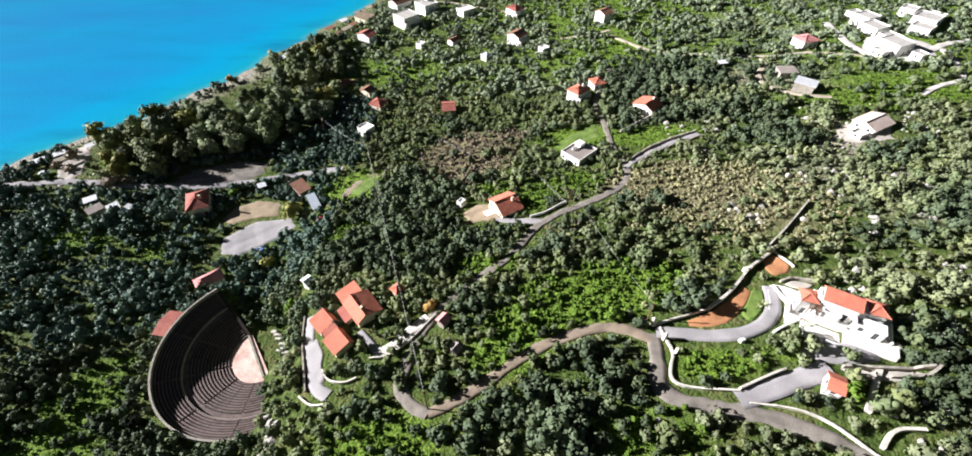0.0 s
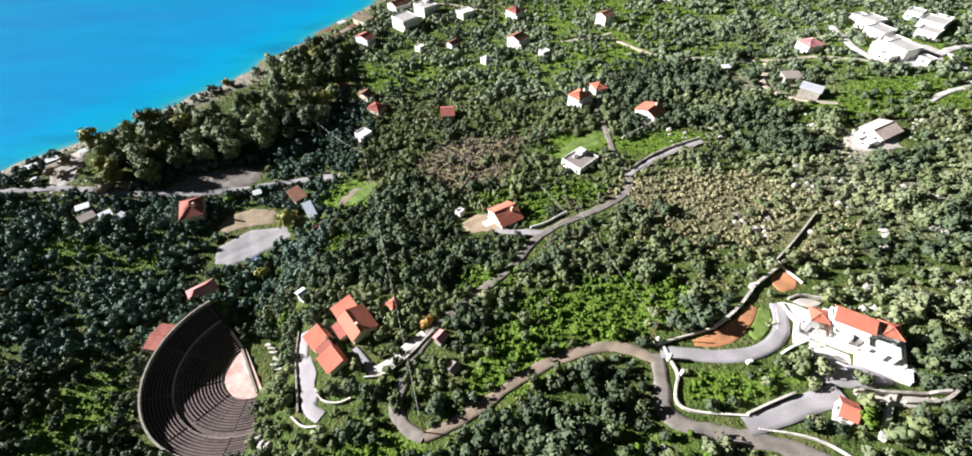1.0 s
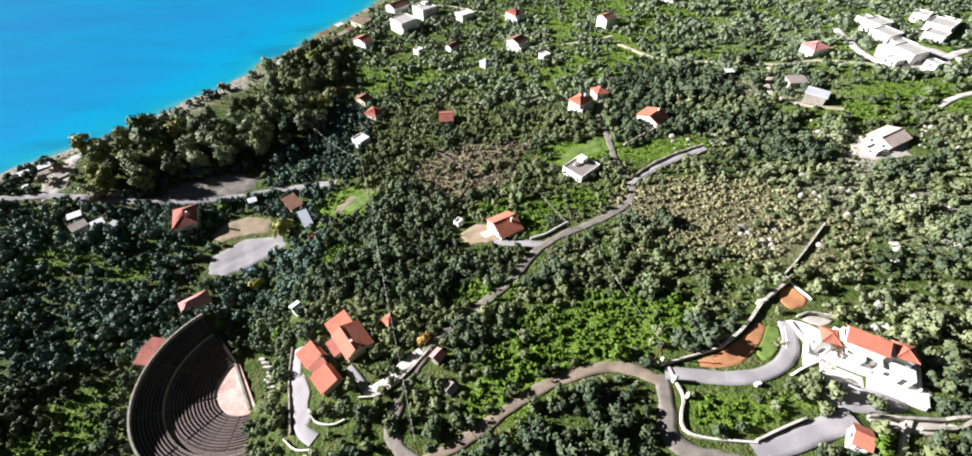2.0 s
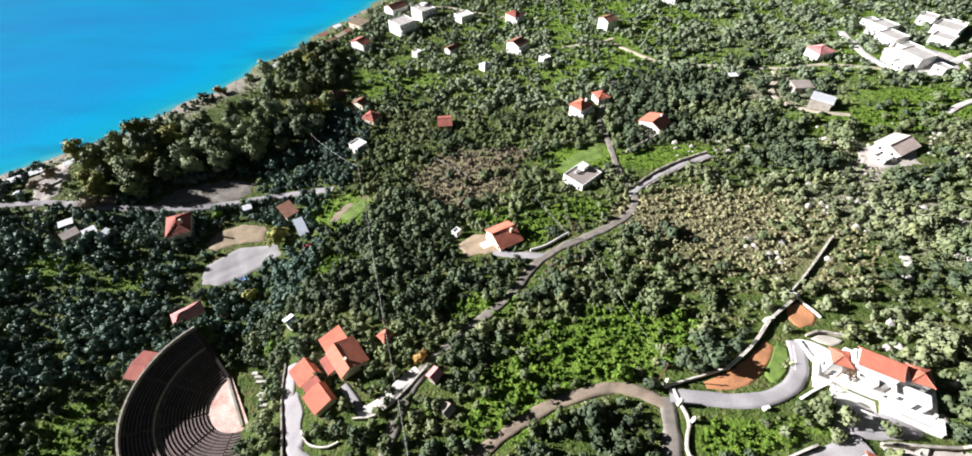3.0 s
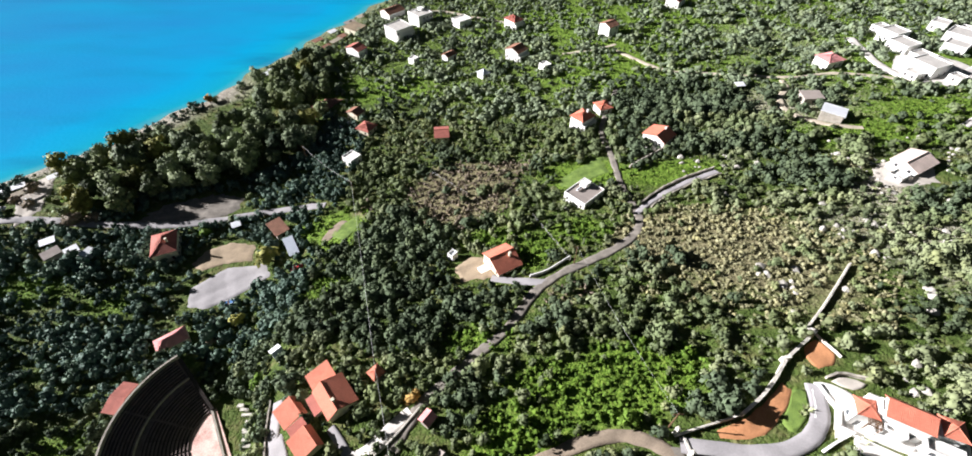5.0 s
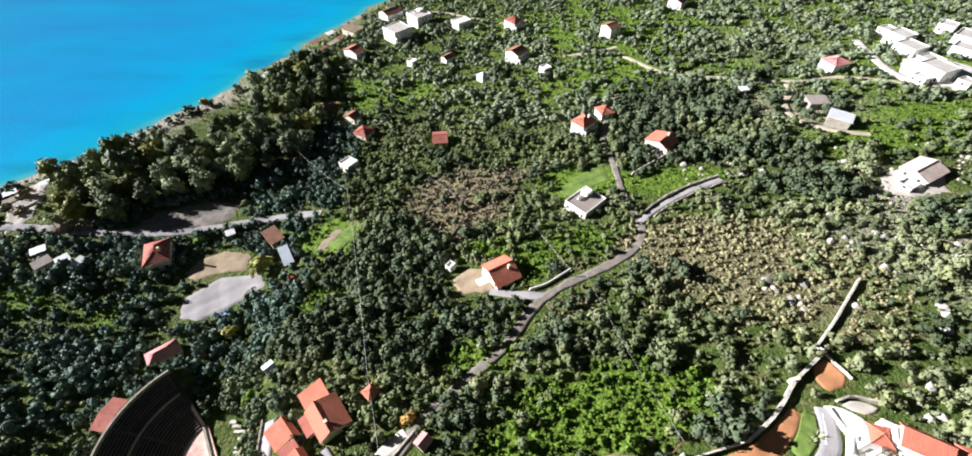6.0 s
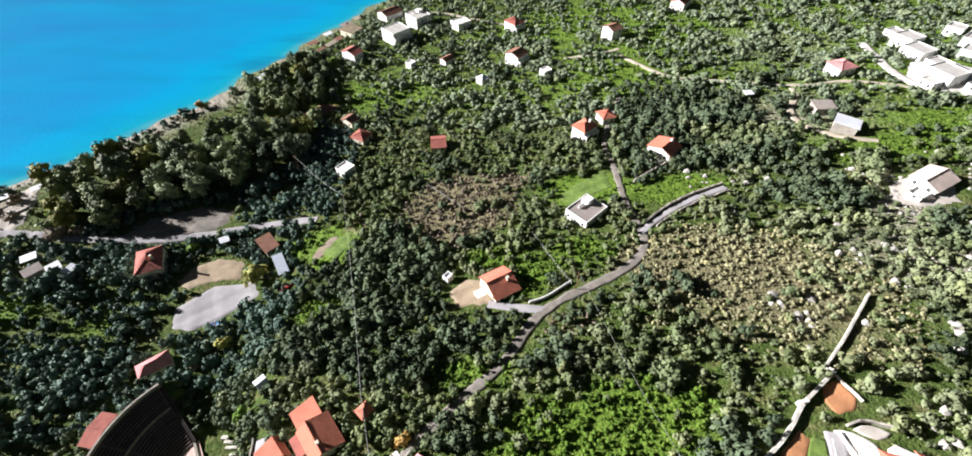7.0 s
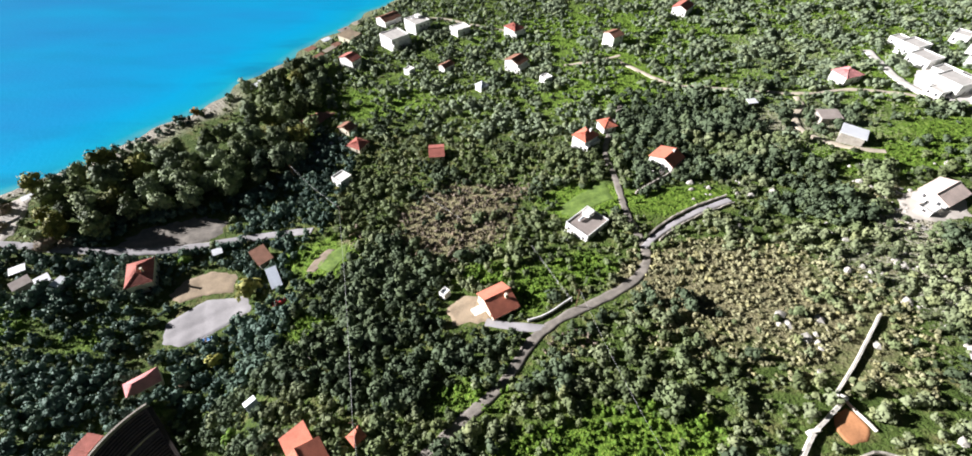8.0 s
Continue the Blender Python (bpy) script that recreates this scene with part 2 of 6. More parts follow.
def clear_box(x, y, yaw, w, d, margin=1.0):
    c, s = math.cos(radians(yaw)), math.sin(radians(yaw))
    u, v = (CX - x) * c + (CY - y) * s, -(CX - x) * s + (CY - y) * c
    taken[(abs(u) < w / 2 + margin) & (abs(v) < d / 2 + margin)] = True


def is_taken(x, y):
    i, j = int(x - X0), int(y - Y0)
    return not (0 <= i < NX and 0 <= j < NY) or taken[i, j]


# ---- ground and sea ----
# patches of cover: x, y, radius along x, radius along y, strength
GREEN = ((22, 66, 16, 9, 1.0), (8, 55, 9, 6, 1.0), (3, 50, 7, 5, .8), (38, 70, 12, 8, .8), (37, 155, 13, 9, 1.5), (66, 150, 15, 8, .8), (160, 172, 40, 10, 1.1), (-57, 141, 13, 7, 1.2), (48, 45, 8, 3.5, 1.2), (62, 60, 3, 4, 1.0),
         (-22, 33, 16, 8, .9), (15, 112, 5, 7, 1.2), (2, 122, 9, 6, .9), (30, 122, 12, 8, .8), (-58, 250, 22, 12, 1.1), (30, 32, 14, 6, .7), (64, 47, 5, 3, .8), (95, 300, 40, 40, .7),
         (70, 150, 12, 6, .8), (-125, 112, 14, 8, .6), (-48, 108, 8, 6, .9), (-50, 136, 7, 10, 1.3), (-160, 118, 16, 9, .8), (-120, 40, 18, 14, .9), (150, 165, 35, 12, .8), (60, 240, 25, 15, .6), (40, 320, 30, 20, .9), (0, 82, 10, 5, .7), (-115, 62, 12, 10, .7))
DRY = ((60, 93, 26, 14, .36), (85, 85, 16, 16, .3), (-8, 153, 16, 17, 1.8), (64, 115, 20, 13, 1.1), (10, 165, 8, 4, 1.0), (90, 105, 22, 18, .3), (50, 116, 8, 6, .9), (-45, 148, 5, 5, .8), (125, 140, 20, 16, .35), (20, 95, 12, 7, .3), (140, 175, 25, 6, .4))
# the first three wide patches lighten the far ground for haze
PALE = ((120, 185, 50, 28, .55), (150, 255, 60, 50, .5), (60, 290, 60, 40, .22), (60, 100, 25, 18, .2), (118, 92, 24, 20, .45), (102, 118, 26, 14, .4), (125, 130, 9, 6, .9), (140, 105, 30, 25, .4), (60, 134, 3, 3, .8), (96, 63, 8, 6, .5))

DARK = ((3, 66, 11, 7), (16, 40, 22, 10), (-58, 92, 12, 10), (83, 199, 27, 22), (66, 176, 10, 5), (105, 140, 18, 12), (-20, 95, 25, 14), (85, 40, 14, 12), (-30, 130, 22, 22), (130, 90, 20, 14), (58, 35, 10, 3), (100, 165, 16, 8))


def axis(lo, hi, fine, out):
    a = list(np.arange(lo, hi + 0.1, fine))
    s, up, down = fine, [], []
    while (up[-1] if up else hi) < out:
        s *= 1.22
        up.append((up[-1] if up else hi) + s)
        down.append((down[-1] if down else lo) - s)
    return np.array(down[::-1] + a + up)


gx, gy = axis(-250, 280, 2.1, 2600), axis(0, 420, 2.1, 2600)
GX, GY = np.meshgrid(gx, gy, indexing="ij")
GZ = land(GX, GY)
n1, n2 = len(gx), len(gy)
idx = np.arange(n1 * n2).reshape(n1, n2)
faces = np.stack([idx[:-1, :-1], idx[1:, :-1], idx[1:, 1:], idx[:-1, 1:]], -1).reshape(-1, 4)
me = bpy.data.meshes.new("ground")
me.from_pydata(np.stack([GX, GY, GZ], -1).reshape(-1, 3).tolist(), [], faces.tolist())


def cover(patches):
    return np.clip(sum(s * np.exp(-(((GX - x) / a) ** 2 + ((GY - y) / b) ** 2)) for x, y, a, b, s in patches), 0, 1)


# far grass is lightened too, with distant haze put into its colour
far_green = 0.42 * step(195, 235, GY + 0.25 * np.clip(GX, -200, 60)) + 0.35 * step(100, 150, GX) * step(135, 170, GY)
layer = me.color_attributes.new("cover", "FLOAT_COLOR", "POINT")
bare_sand = np.clip(1.2 - (GX - shore_x(GY)) / (10 + 9 * step(195, 210, GY) * step(270, 255, GY)), 0, 1) * (1 - 0.6 * step(250, 275, GY))
layer.data.foreach_set("color", np.stack([np.clip(cover(GREEN) + far_green, 0, 1), cover(DRY), cover(PALE), bare_sand], -1).reshape(-1).astype(np.float32))
me.polygons.foreach_set("use_smooth", [True] * len(me.polygons))


def ground_material():
    m = bpy.data.materials.new("hillside_ground")
    m.use_nodes = True
    n, l = m.node_tree.nodes, m.node_tree.links
    b = n["Principled BSDF"]
    b.inputs["Roughness"].default_value, b.inputs["Specular IOR Level"].default_value = 0.95, 0.15
    geo, at = n.new("ShaderNodeNewGeometry"), n.new("ShaderNodeAttribute")
    at.attribute_name = "cover"
    sep = n.new("ShaderNodeSeparateColor")
    l.new(at.outputs["Color"], sep.inputs[0])

    def tex(scale, detail=4, rough=0.6):
        t = n.new("ShaderNodeTexNoise")
        t.inputs["Scale"].default_value, t.inputs["Detail"].default_value, t.inputs["Roughness"].default_value = scale, detail, rough
        l.new(geo.outputs["Position"], t.inputs["Vector"])
        return t.outputs["Fac"]

    def ramp(fac, stops):
        r = n.new("ShaderNodeValToRGB")
        e = r.color_ramp.elements
        while len(e) < len(stops):
            e.new(0.5)
        for k, (p, c) in enumerate(stops):
            e[k].position, e[k].color = p, (*c, 1)
        l.new(fac, r.inputs["Fac"])
        return r.outputs["Color"]

    def blend(fac, a, c):
        x = n.new("ShaderNodeMix")
        x.data_type = "RGBA"
        l.new(fac, x.inputs[0])
        l.new(a, x.inputs[6])
        l.new(c, x.inputs[7])
        return x.outputs[2]

    def ragged(weight, grain, low=0.35, high=0.75):
        a = n.new("ShaderNodeMath")
        a.operation = "MULTIPLY_ADD"
        l.new(grain, a.inputs[0])
        a.inputs[1].default_value = 0.9
        l.new(weight, a.inputs[2])
        s = n.new("ShaderNodeMapRange")
        l.new(a.outputs[0], s.inputs[0])
        s.inputs[1].default_value, s.inputs[2].default_value = low + 0.35, high + 0.35
        return s.outputs[0]

    mid, fine, wide = tex(0.22), tex(1.6, 5), tex(0.03, 3)
    base = ramp(mid, [(0.3, (0.05, 0.08, 0.017)), (0.5, (0.085, 0.13, 0.028)), (0.72, (0.17, 0.16, 0.065))])
    speck = n.new("ShaderNodeMapRange")
    l.new(tex(0.9, 6, 0.75), speck.inputs[0])
    speck.inputs[1].default_value, speck.inputs[2].default_value, speck.inputs[4].default_value = 0.5, 0.68, 0.8
    base = blend(speck.outputs[0], base, ramp(mid, [(0.35, (0.10, 0.165, 0.035)), (0.65, (0.24, 0.23, 0.11))]))
    grass = ramp(fine, [(0.3, (0.055, 0.10, 0.013)), (0.5, (0.135, 0.235, 0.028)), (0.7, (0.28, 0.35, 0.075))])
    dry = ramp(fine, [(0.3, (0.11, 0.11, 0.05)), (0.55, (0.25, 0.225, 0.125)), (0.75, (0.40, 0.36, 0.23))])
    pale = ramp(fine, [(0.35, (0.22, 0.20, 0.12)), (0.55, (0.42, 0.39, 0.31)), (0.75, (0.58, 0.55, 0.48))])
    sand = ramp(fine, [(0.3, (0.22, 0.20, 0.16)), (0.55, (0.46, 0.42, 0.35)), (0.8, (0.62, 0.58, 0.51))])
    c = blend(ragged(sep.outputs[0], mid), base, grass)
    c = blend(ragged(sep.outputs[1], mid), c, dry)
    c = blend(ragged(sep.outputs[2], fine, 0.5, 0.8), c, pale)
    c = blend(at.outputs["Alpha"], c, sand)
    l.new(c, b.inputs["Base Color"])
    bn = n.new("ShaderNodeBump")
    bn.inputs["Strength"].default_value, bn.inputs["Distance"].default_value = 1.0, 1.6
    rough = n.new("ShaderNodeMath")
    rough.operation = "MULTIPLY_ADD"
    l.new(tex(0.55, 3), rough.inputs[0])
    rough.inputs[1].default_value = 1.6
    l.new(fine, rough.inputs[2])
    l.new(rough.outputs[0], bn.inputs["Height"])
    l.new(bn.outputs["Normal"], b.inputs["Normal"])
    return m


me.materials.append(ground_material())
tagged(new("ground", me), "grassy hillside ground with dry and stony patches", "ground", kind="structure")


def sea_material():
    m = bpy.data.materials.new("sea_water")
    m.use_nodes = True
    n, l = m.node_tree.nodes, m.node_tree.links
    b = n["Principled BSDF"]
    b.inputs["Roughness"].default_value, b.inputs["IOR"].default_value = 0.22, 1.33
    geo, at = n.new("ShaderNodeNewGeometry"), n.new("ShaderNodeAttribute")
    at.attribute_name = "shallow"
    patch, wave = n.new("ShaderNodeTexNoise"), n.new("ShaderNodeTexNoise")
    patch.inputs["Scale"].default_value, patch.inputs["Detail"].default_value = 0.022, 4
    wave.inputs["Scale"].default_value, wave.inputs["Detail"].default_value = 0.5, 5
    drift = n.new("ShaderNodeMapping")
    drift.inputs["Rotation"].default_value, drift.inputs["Scale"].default_value = (0, 0, -0.6), (0.45, 1.6, 1)
    l.new(geo.outputs["Position"], drift.inputs["Vector"])
    l.new(drift.outputs[0], patch.inputs["Vector"])
    l.new(geo.outputs["Position"], wave.inputs["Vector"])
    a = n.new("ShaderNodeMath")
    a.operation = "MULTIPLY_ADD"
    l.new(patch.outputs["Fac"], a.inputs[0])
    a.inputs[1].default_value = 0.42
    l.new(at.outputs["Fac"], a.inputs[2])
    r = n.new("ShaderNodeValToRGB")
    e = r.color_ramp.elements
    e.new(0.5), e.new(0.8)
    for k, (p, c) in enumerate(((0.12, (0.01, 0.24, 0.53)), (0.34, (0.0, 0.325, 0.59)), (0.78, (0.005, 0.33, 0.47)), (1.1, (0.07, 0.36, 0.41)))):
        e[k].position, e[k].color = min(p, 1), (*c, 1)
    l.new(a.outputs[0], r.inputs["Fac"])
    weed, bed, near = n.new("ShaderNodeTexNoise"), n.new("ShaderNodeMapRange"), n.new("ShaderNodeMath")
    weed.inputs["Scale"].default_value, weed.inputs["Detail"].default_value = 0.03, 6
    l.new(drift.outputs[0], weed.inputs["Vector"])
    l.new(weed.outputs["Fac"], bed.inputs[0])
    bed.inputs[1].default_value, bed.inputs[2].default_value, bed.inputs[4].default_value = 0.5, 0.68, 0.75
    near.operation = "MULTIPLY"
    l.new(bed.outputs[0], near.inputs[0])
    deep = n.new("ShaderNodeMapRange")
    l.new(at.outputs["Fac"], deep.inputs[0])
    deep.inputs[1].default_value, deep.inputs[2].default_value, deep.inputs[3].default_value = 0.0, 0.35, 0.28
    l.new(deep.outputs[0], near.inputs[1])
    dark = n.new("ShaderNodeMix")
    dark.data_type = "RGBA"
    l.new(near.outputs[0], dark.inputs[0])
    l.new(r.outputs["Color"], dark.inputs[6])
    dark.inputs[7].default_value = (0.004, 0.19, 0.36, 1)
    l.new(dark.outputs[2], b.inputs["Base Color"])
    bn = n.new("ShaderNodeBump")
    bn.inputs["Strength"].default_value, bn.inputs["Distance"].default_value = 0.25, 0.4
    l.new(wave.outputs["Fac"], bn.inputs["Height"])
    l.new(bn.outputs["Normal"], b.inputs["Normal"])
    return m


sy = np.r_[np.arange(-2600, 0, 200), np.arange(0, 520, 10), np.arange(520, 2700, 200)].astype(float)
off = np.array([8, 0, -3, -7, -12, -20, -32, -50, -80, -140, -300, -700, -2400], float)
SX, SY = shore_x(sy)[:, None] + off[None, :], np.repeat(sy[:, None], len(off), 1)
sidx = np.arange(SX.size).reshape(SX.shape)
me = bpy.data.meshes.new("sea")
me.from_pydata(np.stack([SX, SY, SX * 0], -1).reshape(-1, 3).tolist(), [], np.stack([sidx[:-1, :-1], sidx[1:, :-1], sidx[1:, 1:], sidx[:-1, 1:]], -1).reshape(-1, 4)[:, ::-1].tolist())
lay = me.attributes.new("shallow", "FLOAT", "POINT")
lay.data.foreach_set("value", np.clip(np.exp(np.minimum(off, 0) / 16.0)[None, :] + 0 * SX, 0, 1).reshape(-1).astype(np.float32))
me.materials.append(sea_material())
tagged(new("sea", me), "calm turquoise sea, paler along the shore", "sea", kind="structure")


# ---- roads, lanes and yards ----
def road(name, points, width, mat, label, kind="structure", category="road", lift=0.22):
    width *= 0.85
    p = spaced(points, 1.5)
    d = np.gradient(p, axis=0)
    d /= np.hypot(d[:, :1], d[:, 1:]) + 1e-9
    side = np.c_[-d[:, 1], d[:, 0]]
    rr = random.Random(name)
    even = mat in (M["concrete"], M["paving"], M["roof_pale"])
    w = np.array([width / 2 * rr.uniform(*((0.97, 1.03) if even else (0.8, 1.15))) for _ in p])
    rows, verts, fs = (-1, -0.5, 0, 0.5, 1), [], []
    for k in range(len(p)):
        for s in rows:
            q = p[k] + side[k] * w[k] * s
            verts.append((q[0], q[1], height(*q) + lift + 0.06 * (1 - s * s)))
        for s in (1.12, -1.12):
            q = p[k] + side[k] * w[k] * s
            verts.append((q[0], q[1], height(*q) - 0.3))
    m = 7
    order = (6, 0, 1, 2, 3, 4, 5)
    for k in range(len(p) - 1):
        for a, b in zip(order, order[1:]):
            fs.append((k * m + a, (k + 1) * m + a, (k + 1) * m + b, k * m + b))
    fs = [f[::-1] for f in fs]
    clear_line(points, width * 0.5 + 0.7 if points[0][1] < 72 and len(points) < 14 else width * (0.45 if len(points) > 14 else 0.65))
    if len(points) > 14:
        clear_line(points[:5], 2.6)
        clear_line(points[10:15], 2.4)
    return tagged(part(name, (verts, fs), mat, smooth=True), label, category, kind=kind)


def yard(name, poly, mat, label, category="pavement", lift=0.2, grow=1.22):
    """A surfaced patch draped on the ground, cut into small cells."""
    c = np.array(poly).mean(0)
    poly = [tuple(c + (np.array(q) - c) * grow) for q in poly]
    loop = np.array(list(poly) + [poly[0]])
    run = np.r_[0, np.cumsum(np.hypot(*np.diff(loop, axis=0).T))]
    at = np.linspace(0, run[-1], max(8, int(run[-1] / 1.6)))[:-1]
    ring = np.c_[np.interp(at, run, loop[:, 0]), np.interp(at, run, loop[:, 1])]
    ring = c + (ring - c) * np.array([1 + (0.05 if mat in (M["concrete"], M["paving"], M["roof_pale"]) else 0.2) * noise.noise(Vector((x * 0.45, y * 0.45, 2.0))) for x, y in ring])[:, None]
    rings, n, verts, fs = 7, len(ring), [], []
    for k in range(rings + 1):
        for x, y in c + (ring - c) * (1 - k / (rings + 0.001)):
            verts.append((x, y, height(x, y) + (lift if k else -0.3)))
    for k in range(rings):
        for i in range(n):
            j = (i + 1) % n
            fs.append((k * n + i, k * n + j, (k + 1) * n + j, (k + 1) * n + i))
    for reach in (1.0, 1.0 + 1.6 / max(4.0, float(np.hypot(*(ring - c).T).mean()))):
        taken[inside_polygon([tuple(c + (q - c) * reach) for q in ring], CX, CY)] = True
    return tagged(part(name, (verts, fs), mat, smooth=True), label, category, kind="structure")


road("road", [(-12.3, 38.5), (-8.4, 40), (-3.8, 42.2), (2.3, 46), (7.2, 49.6), (13.7, 53), (21, 55.4), (27.6, 56.6), (32.8, 55.1), (37, 52)], 3.1, M["track"], "narrow dusty lane winding through the scrub")
road("road", [(37.5, 53.5), (36.5, 45.7), (35, 41.6), (37, 38.6), (41.1, 37), (47.3, 35.2), (52.4, 34), (57.6, 31.5), (62, 28.8), (65.3, 26), (72, 20), (80, 12)], 3.6, M["asphalt"], "worn tarmac lane below the white villa")
road("road", [(38.2, 53.9), (41.3, 53.3), (45.8, 52.6), (49.7, 51.8), (54.3, 51.7), (57.4, 52.3), (61.2, 53.9), (64.2, 56.8), (65.8, 60), (67, 64.4)], 3.5, M["concrete"], "curving concrete driveway up to the villa", lift=0.28)
road("road", [(49, 37), (56.5, 38.9), (63.3, 41.2), (68, 42.5)], 4.6, M["concrete"], "concrete yard below the villa", lift=0.34)
road("road", [(-12.3, 38.5), (-16.6, 40.6), (-20.1, 45.9), (-18.5, 50.3), (-17.3, 56), (-14.6, 62.2), (-11.2, 67.2), (-6.6, 71), (-1.8, 76.1), (4.8, 81.5), (10.6, 89.2), (14.6, 96.3), (22.1, 102.7), (32.2, 107.2), (43.3, 113.5), (49, 120.2), (50.4, 127)], 3.3, M["asphalt"], "narrow tarmac lane climbing past the houses")
road("road", [(49.8, 124), (50.2, 133.3), (49.1, 145.8), (50, 158.9), (50.1, 170.3), (49.2, 183.7), (53.9, 196.7), (63.7, 220.7)], 2.6, M["asphalt"], "pale lane between the upper houses")
road("road", [(49.9, 127.5), (53, 131), (58.8, 136), (69.6, 142.6), (81.9, 147.2)], 2.6, M["concrete"], "walled concrete track above the dry field", lift=0.3)
road("road", [(3.3, 103.5), (12, 100.7), (18.6, 99.6)], 3.0, M["concrete"], "short concrete drive to the orange-roofed house")
road("road", [(-48.4, 70), (-46.5, 60.6), (-42.6, 52.2), (-40.2, 46.9), (-36.3, 44.7)], 3.4, M["concrete"], "concrete drive beside the terracotta-roofed houses")
road("road", [(-32.4, 61.6), (-29.4, 58.4), (-26.6, 55)], 2.4, M["concrete"], "garden path of pale concrete")
road("road", [(-27.2, 54.4), (-23.4, 55.2), (-20.2, 58.4), (-17.4, 61.6), (-14.6, 63.8)], 3.6, M["roof_pale"], "pale paved terrace path behind the garden wall")
road("road", [(72.3, 264.6), (76.5, 255.7), (88, 232.7), (104.9, 225.9), (120.4, 218.6), (135.4, 212.8), (142.3, 212.1), (157.8, 213.5), (180, 200)], 2.6, M["lane"], "pale farm lane across the olive groves")
road("road", [(133, 211), (132, 203), (125.6, 197), (122, 187), (124.6, 178.2), (131.6, 170.4), (141, 167)], 2.8, M["lane"], "pale track bending round the barn")
road("road", [(184, 250), (177.8, 222.4), (176.5, 207), (182.3, 198.3), (193.3, 198), (206, 204), (215.7, 210.2), (230, 212), (260, 215)], 4.6, M["roof_pale"], "pale road below the white villas")
road("road", [(210, 204), (206, 191), (195.6, 171), (184, 169.5), (172, 162)], 3.2, M["roof_pale"], "pale side road down the slope")
road("road", [(44.3, 269.2), (53.9, 268.6), (63.7, 269.7), (73.8, 272.1)], 2.6, M["lane"], "pale lane past the grey-roofed house")
road("road", [(-42.3, 356), (-24.7, 352.7), (-11.7, 342.2), (4.6, 332.3), (16.3, 324.9)], 2.6, M["lane"], "pale lane near the waterfront houses")
road("road", [(-212, 150.4), (-196.2, 151.5), (-179.1, 153.3), (-157.8, 150.3), (-142.5, 150), (-124.2, 149), (-105.4, 151.5), (-87.7, 155.1), (-76, 156), (-62, 155)], 4.0, M["concrete"], "pale coast road beside the tall trees")
clear_line([(42.8, 52.2), (52.6, 51.4), (57.4, 52.4), (61.4, 54.3), (64.7, 57.9), (67, 63)], 3.2)
yard("car_park", [(-99.1, 111.0), (-101.5, 118.2), (-92, 127), (-77.6, 127.6), (-73.4, 121.2), (-84, 113.8), (-92.4, 109.6)], M["concrete"], "grey concrete car park", grow=1.1)
yard("yard", [(-105.8, 129.4), (-103, 135.8), (-95.4, 139.6), (-85.2, 137), (-84, 130.1), (-95.3, 128.6), (-100.2, 126)], M["dirt"], "tan earth yard beside the car park", grow=1.1)
# the dark asphalt tone here stands for tree shade over the yard
yard("yard", [(-138.8, 151.7), (-130, 162), (-110.4, 167.8), (-99.6, 165), (-99.5, 156.6), (-112.4, 150.4), (-127.8, 148.4)], M["asphalt"], "grey yard with the shade of tall trees put into its darker surface", grow=1.1)
yard("yard", [(-61, 128), (-58, 139), (-50.5, 148.6), (-46.5, 147), (-49, 138), (-54, 127)], M["track"], "trodden earth patch beside the lawn", "ground", 0.15, 0.6)
yard("lawn", [(26.5, 150.5), (34, 158), (47.6, 167.5), (47.4, 154), (40, 150.6), (31, 145.6)], M["lawn"], "bright green lawn above the white house", "grass", 0.15, 1.0)
yard("lawn", [(57, 56.6), (60.2, 60.4), (63, 64.4), (65.2, 63.4), (64.2, 60), (62, 57), (58.4, 54.5)], M["lawn"], "strip of fresh grass between earth and driveway", "grass", 0.2, 1.0)
yard("lawn", [(-55, 134), (-51.5, 141), (-46, 146), (-43.6, 139), (-47, 130)], M["lawn"], "small green lawn beside the trodden patch", "grass", 0.15, 1.0)
yard("stony_bank", [(70, 42.4), (76, 41.4), (84, 41), (86, 39.3), (78, 38.8), (71, 40.4)], M["sand"], "pale stony bank below the villa", "ground", 0.15, 1.0)
yard("bare_earth", [(45.6, 56.3), (50.9, 57.9), (56.6, 61.3), (62.4, 66), (63.2, 64), (60.5, 60.2), (57.1, 57.0), (53.1, 54.4), (49.5, 53.9), (45.6, 54.8)], M["earth"], "bare red earth beside the driveway", "ground", 0.15, 1.05)
yard("bare_earth", [(70, 73.4), (73.4, 75), (74.9, 70.6), (72.7, 68.2), (69.4, 67.6), (68.6, 70.3)], M["earth"], "dug red earth pit inside the garden wall", "ground", 0.15, 1.1)
yard("forecourt", [(67, 51), (71, 50.5), (81.5, 44.4), (79, 42.9), (72, 42.6), (66.5, 43.5), (63.5, 46.5)], M["concrete"], "shaded paved court below the villa", lift=0.3, grow=0.9)
yard("forecourt", [(66.4, 63.6), (67.2, 65.4), (70.6, 64.6), (73.4, 61.8), (72, 58.4), (69.4, 54), (67.9, 54.6), (68.3, 58)], M["paving"], "white paved court at the top of the driveway", lift=0.3, grow=1.0)
yard("stony_bank", [(69.8, 65), (72.6, 66.4), (76.6, 64.6), (77, 63.2), (73.6, 62.4), (70.8, 64)], M["sand"], "pale rubble terrace above the court", "ground", 0.3, 0.9)
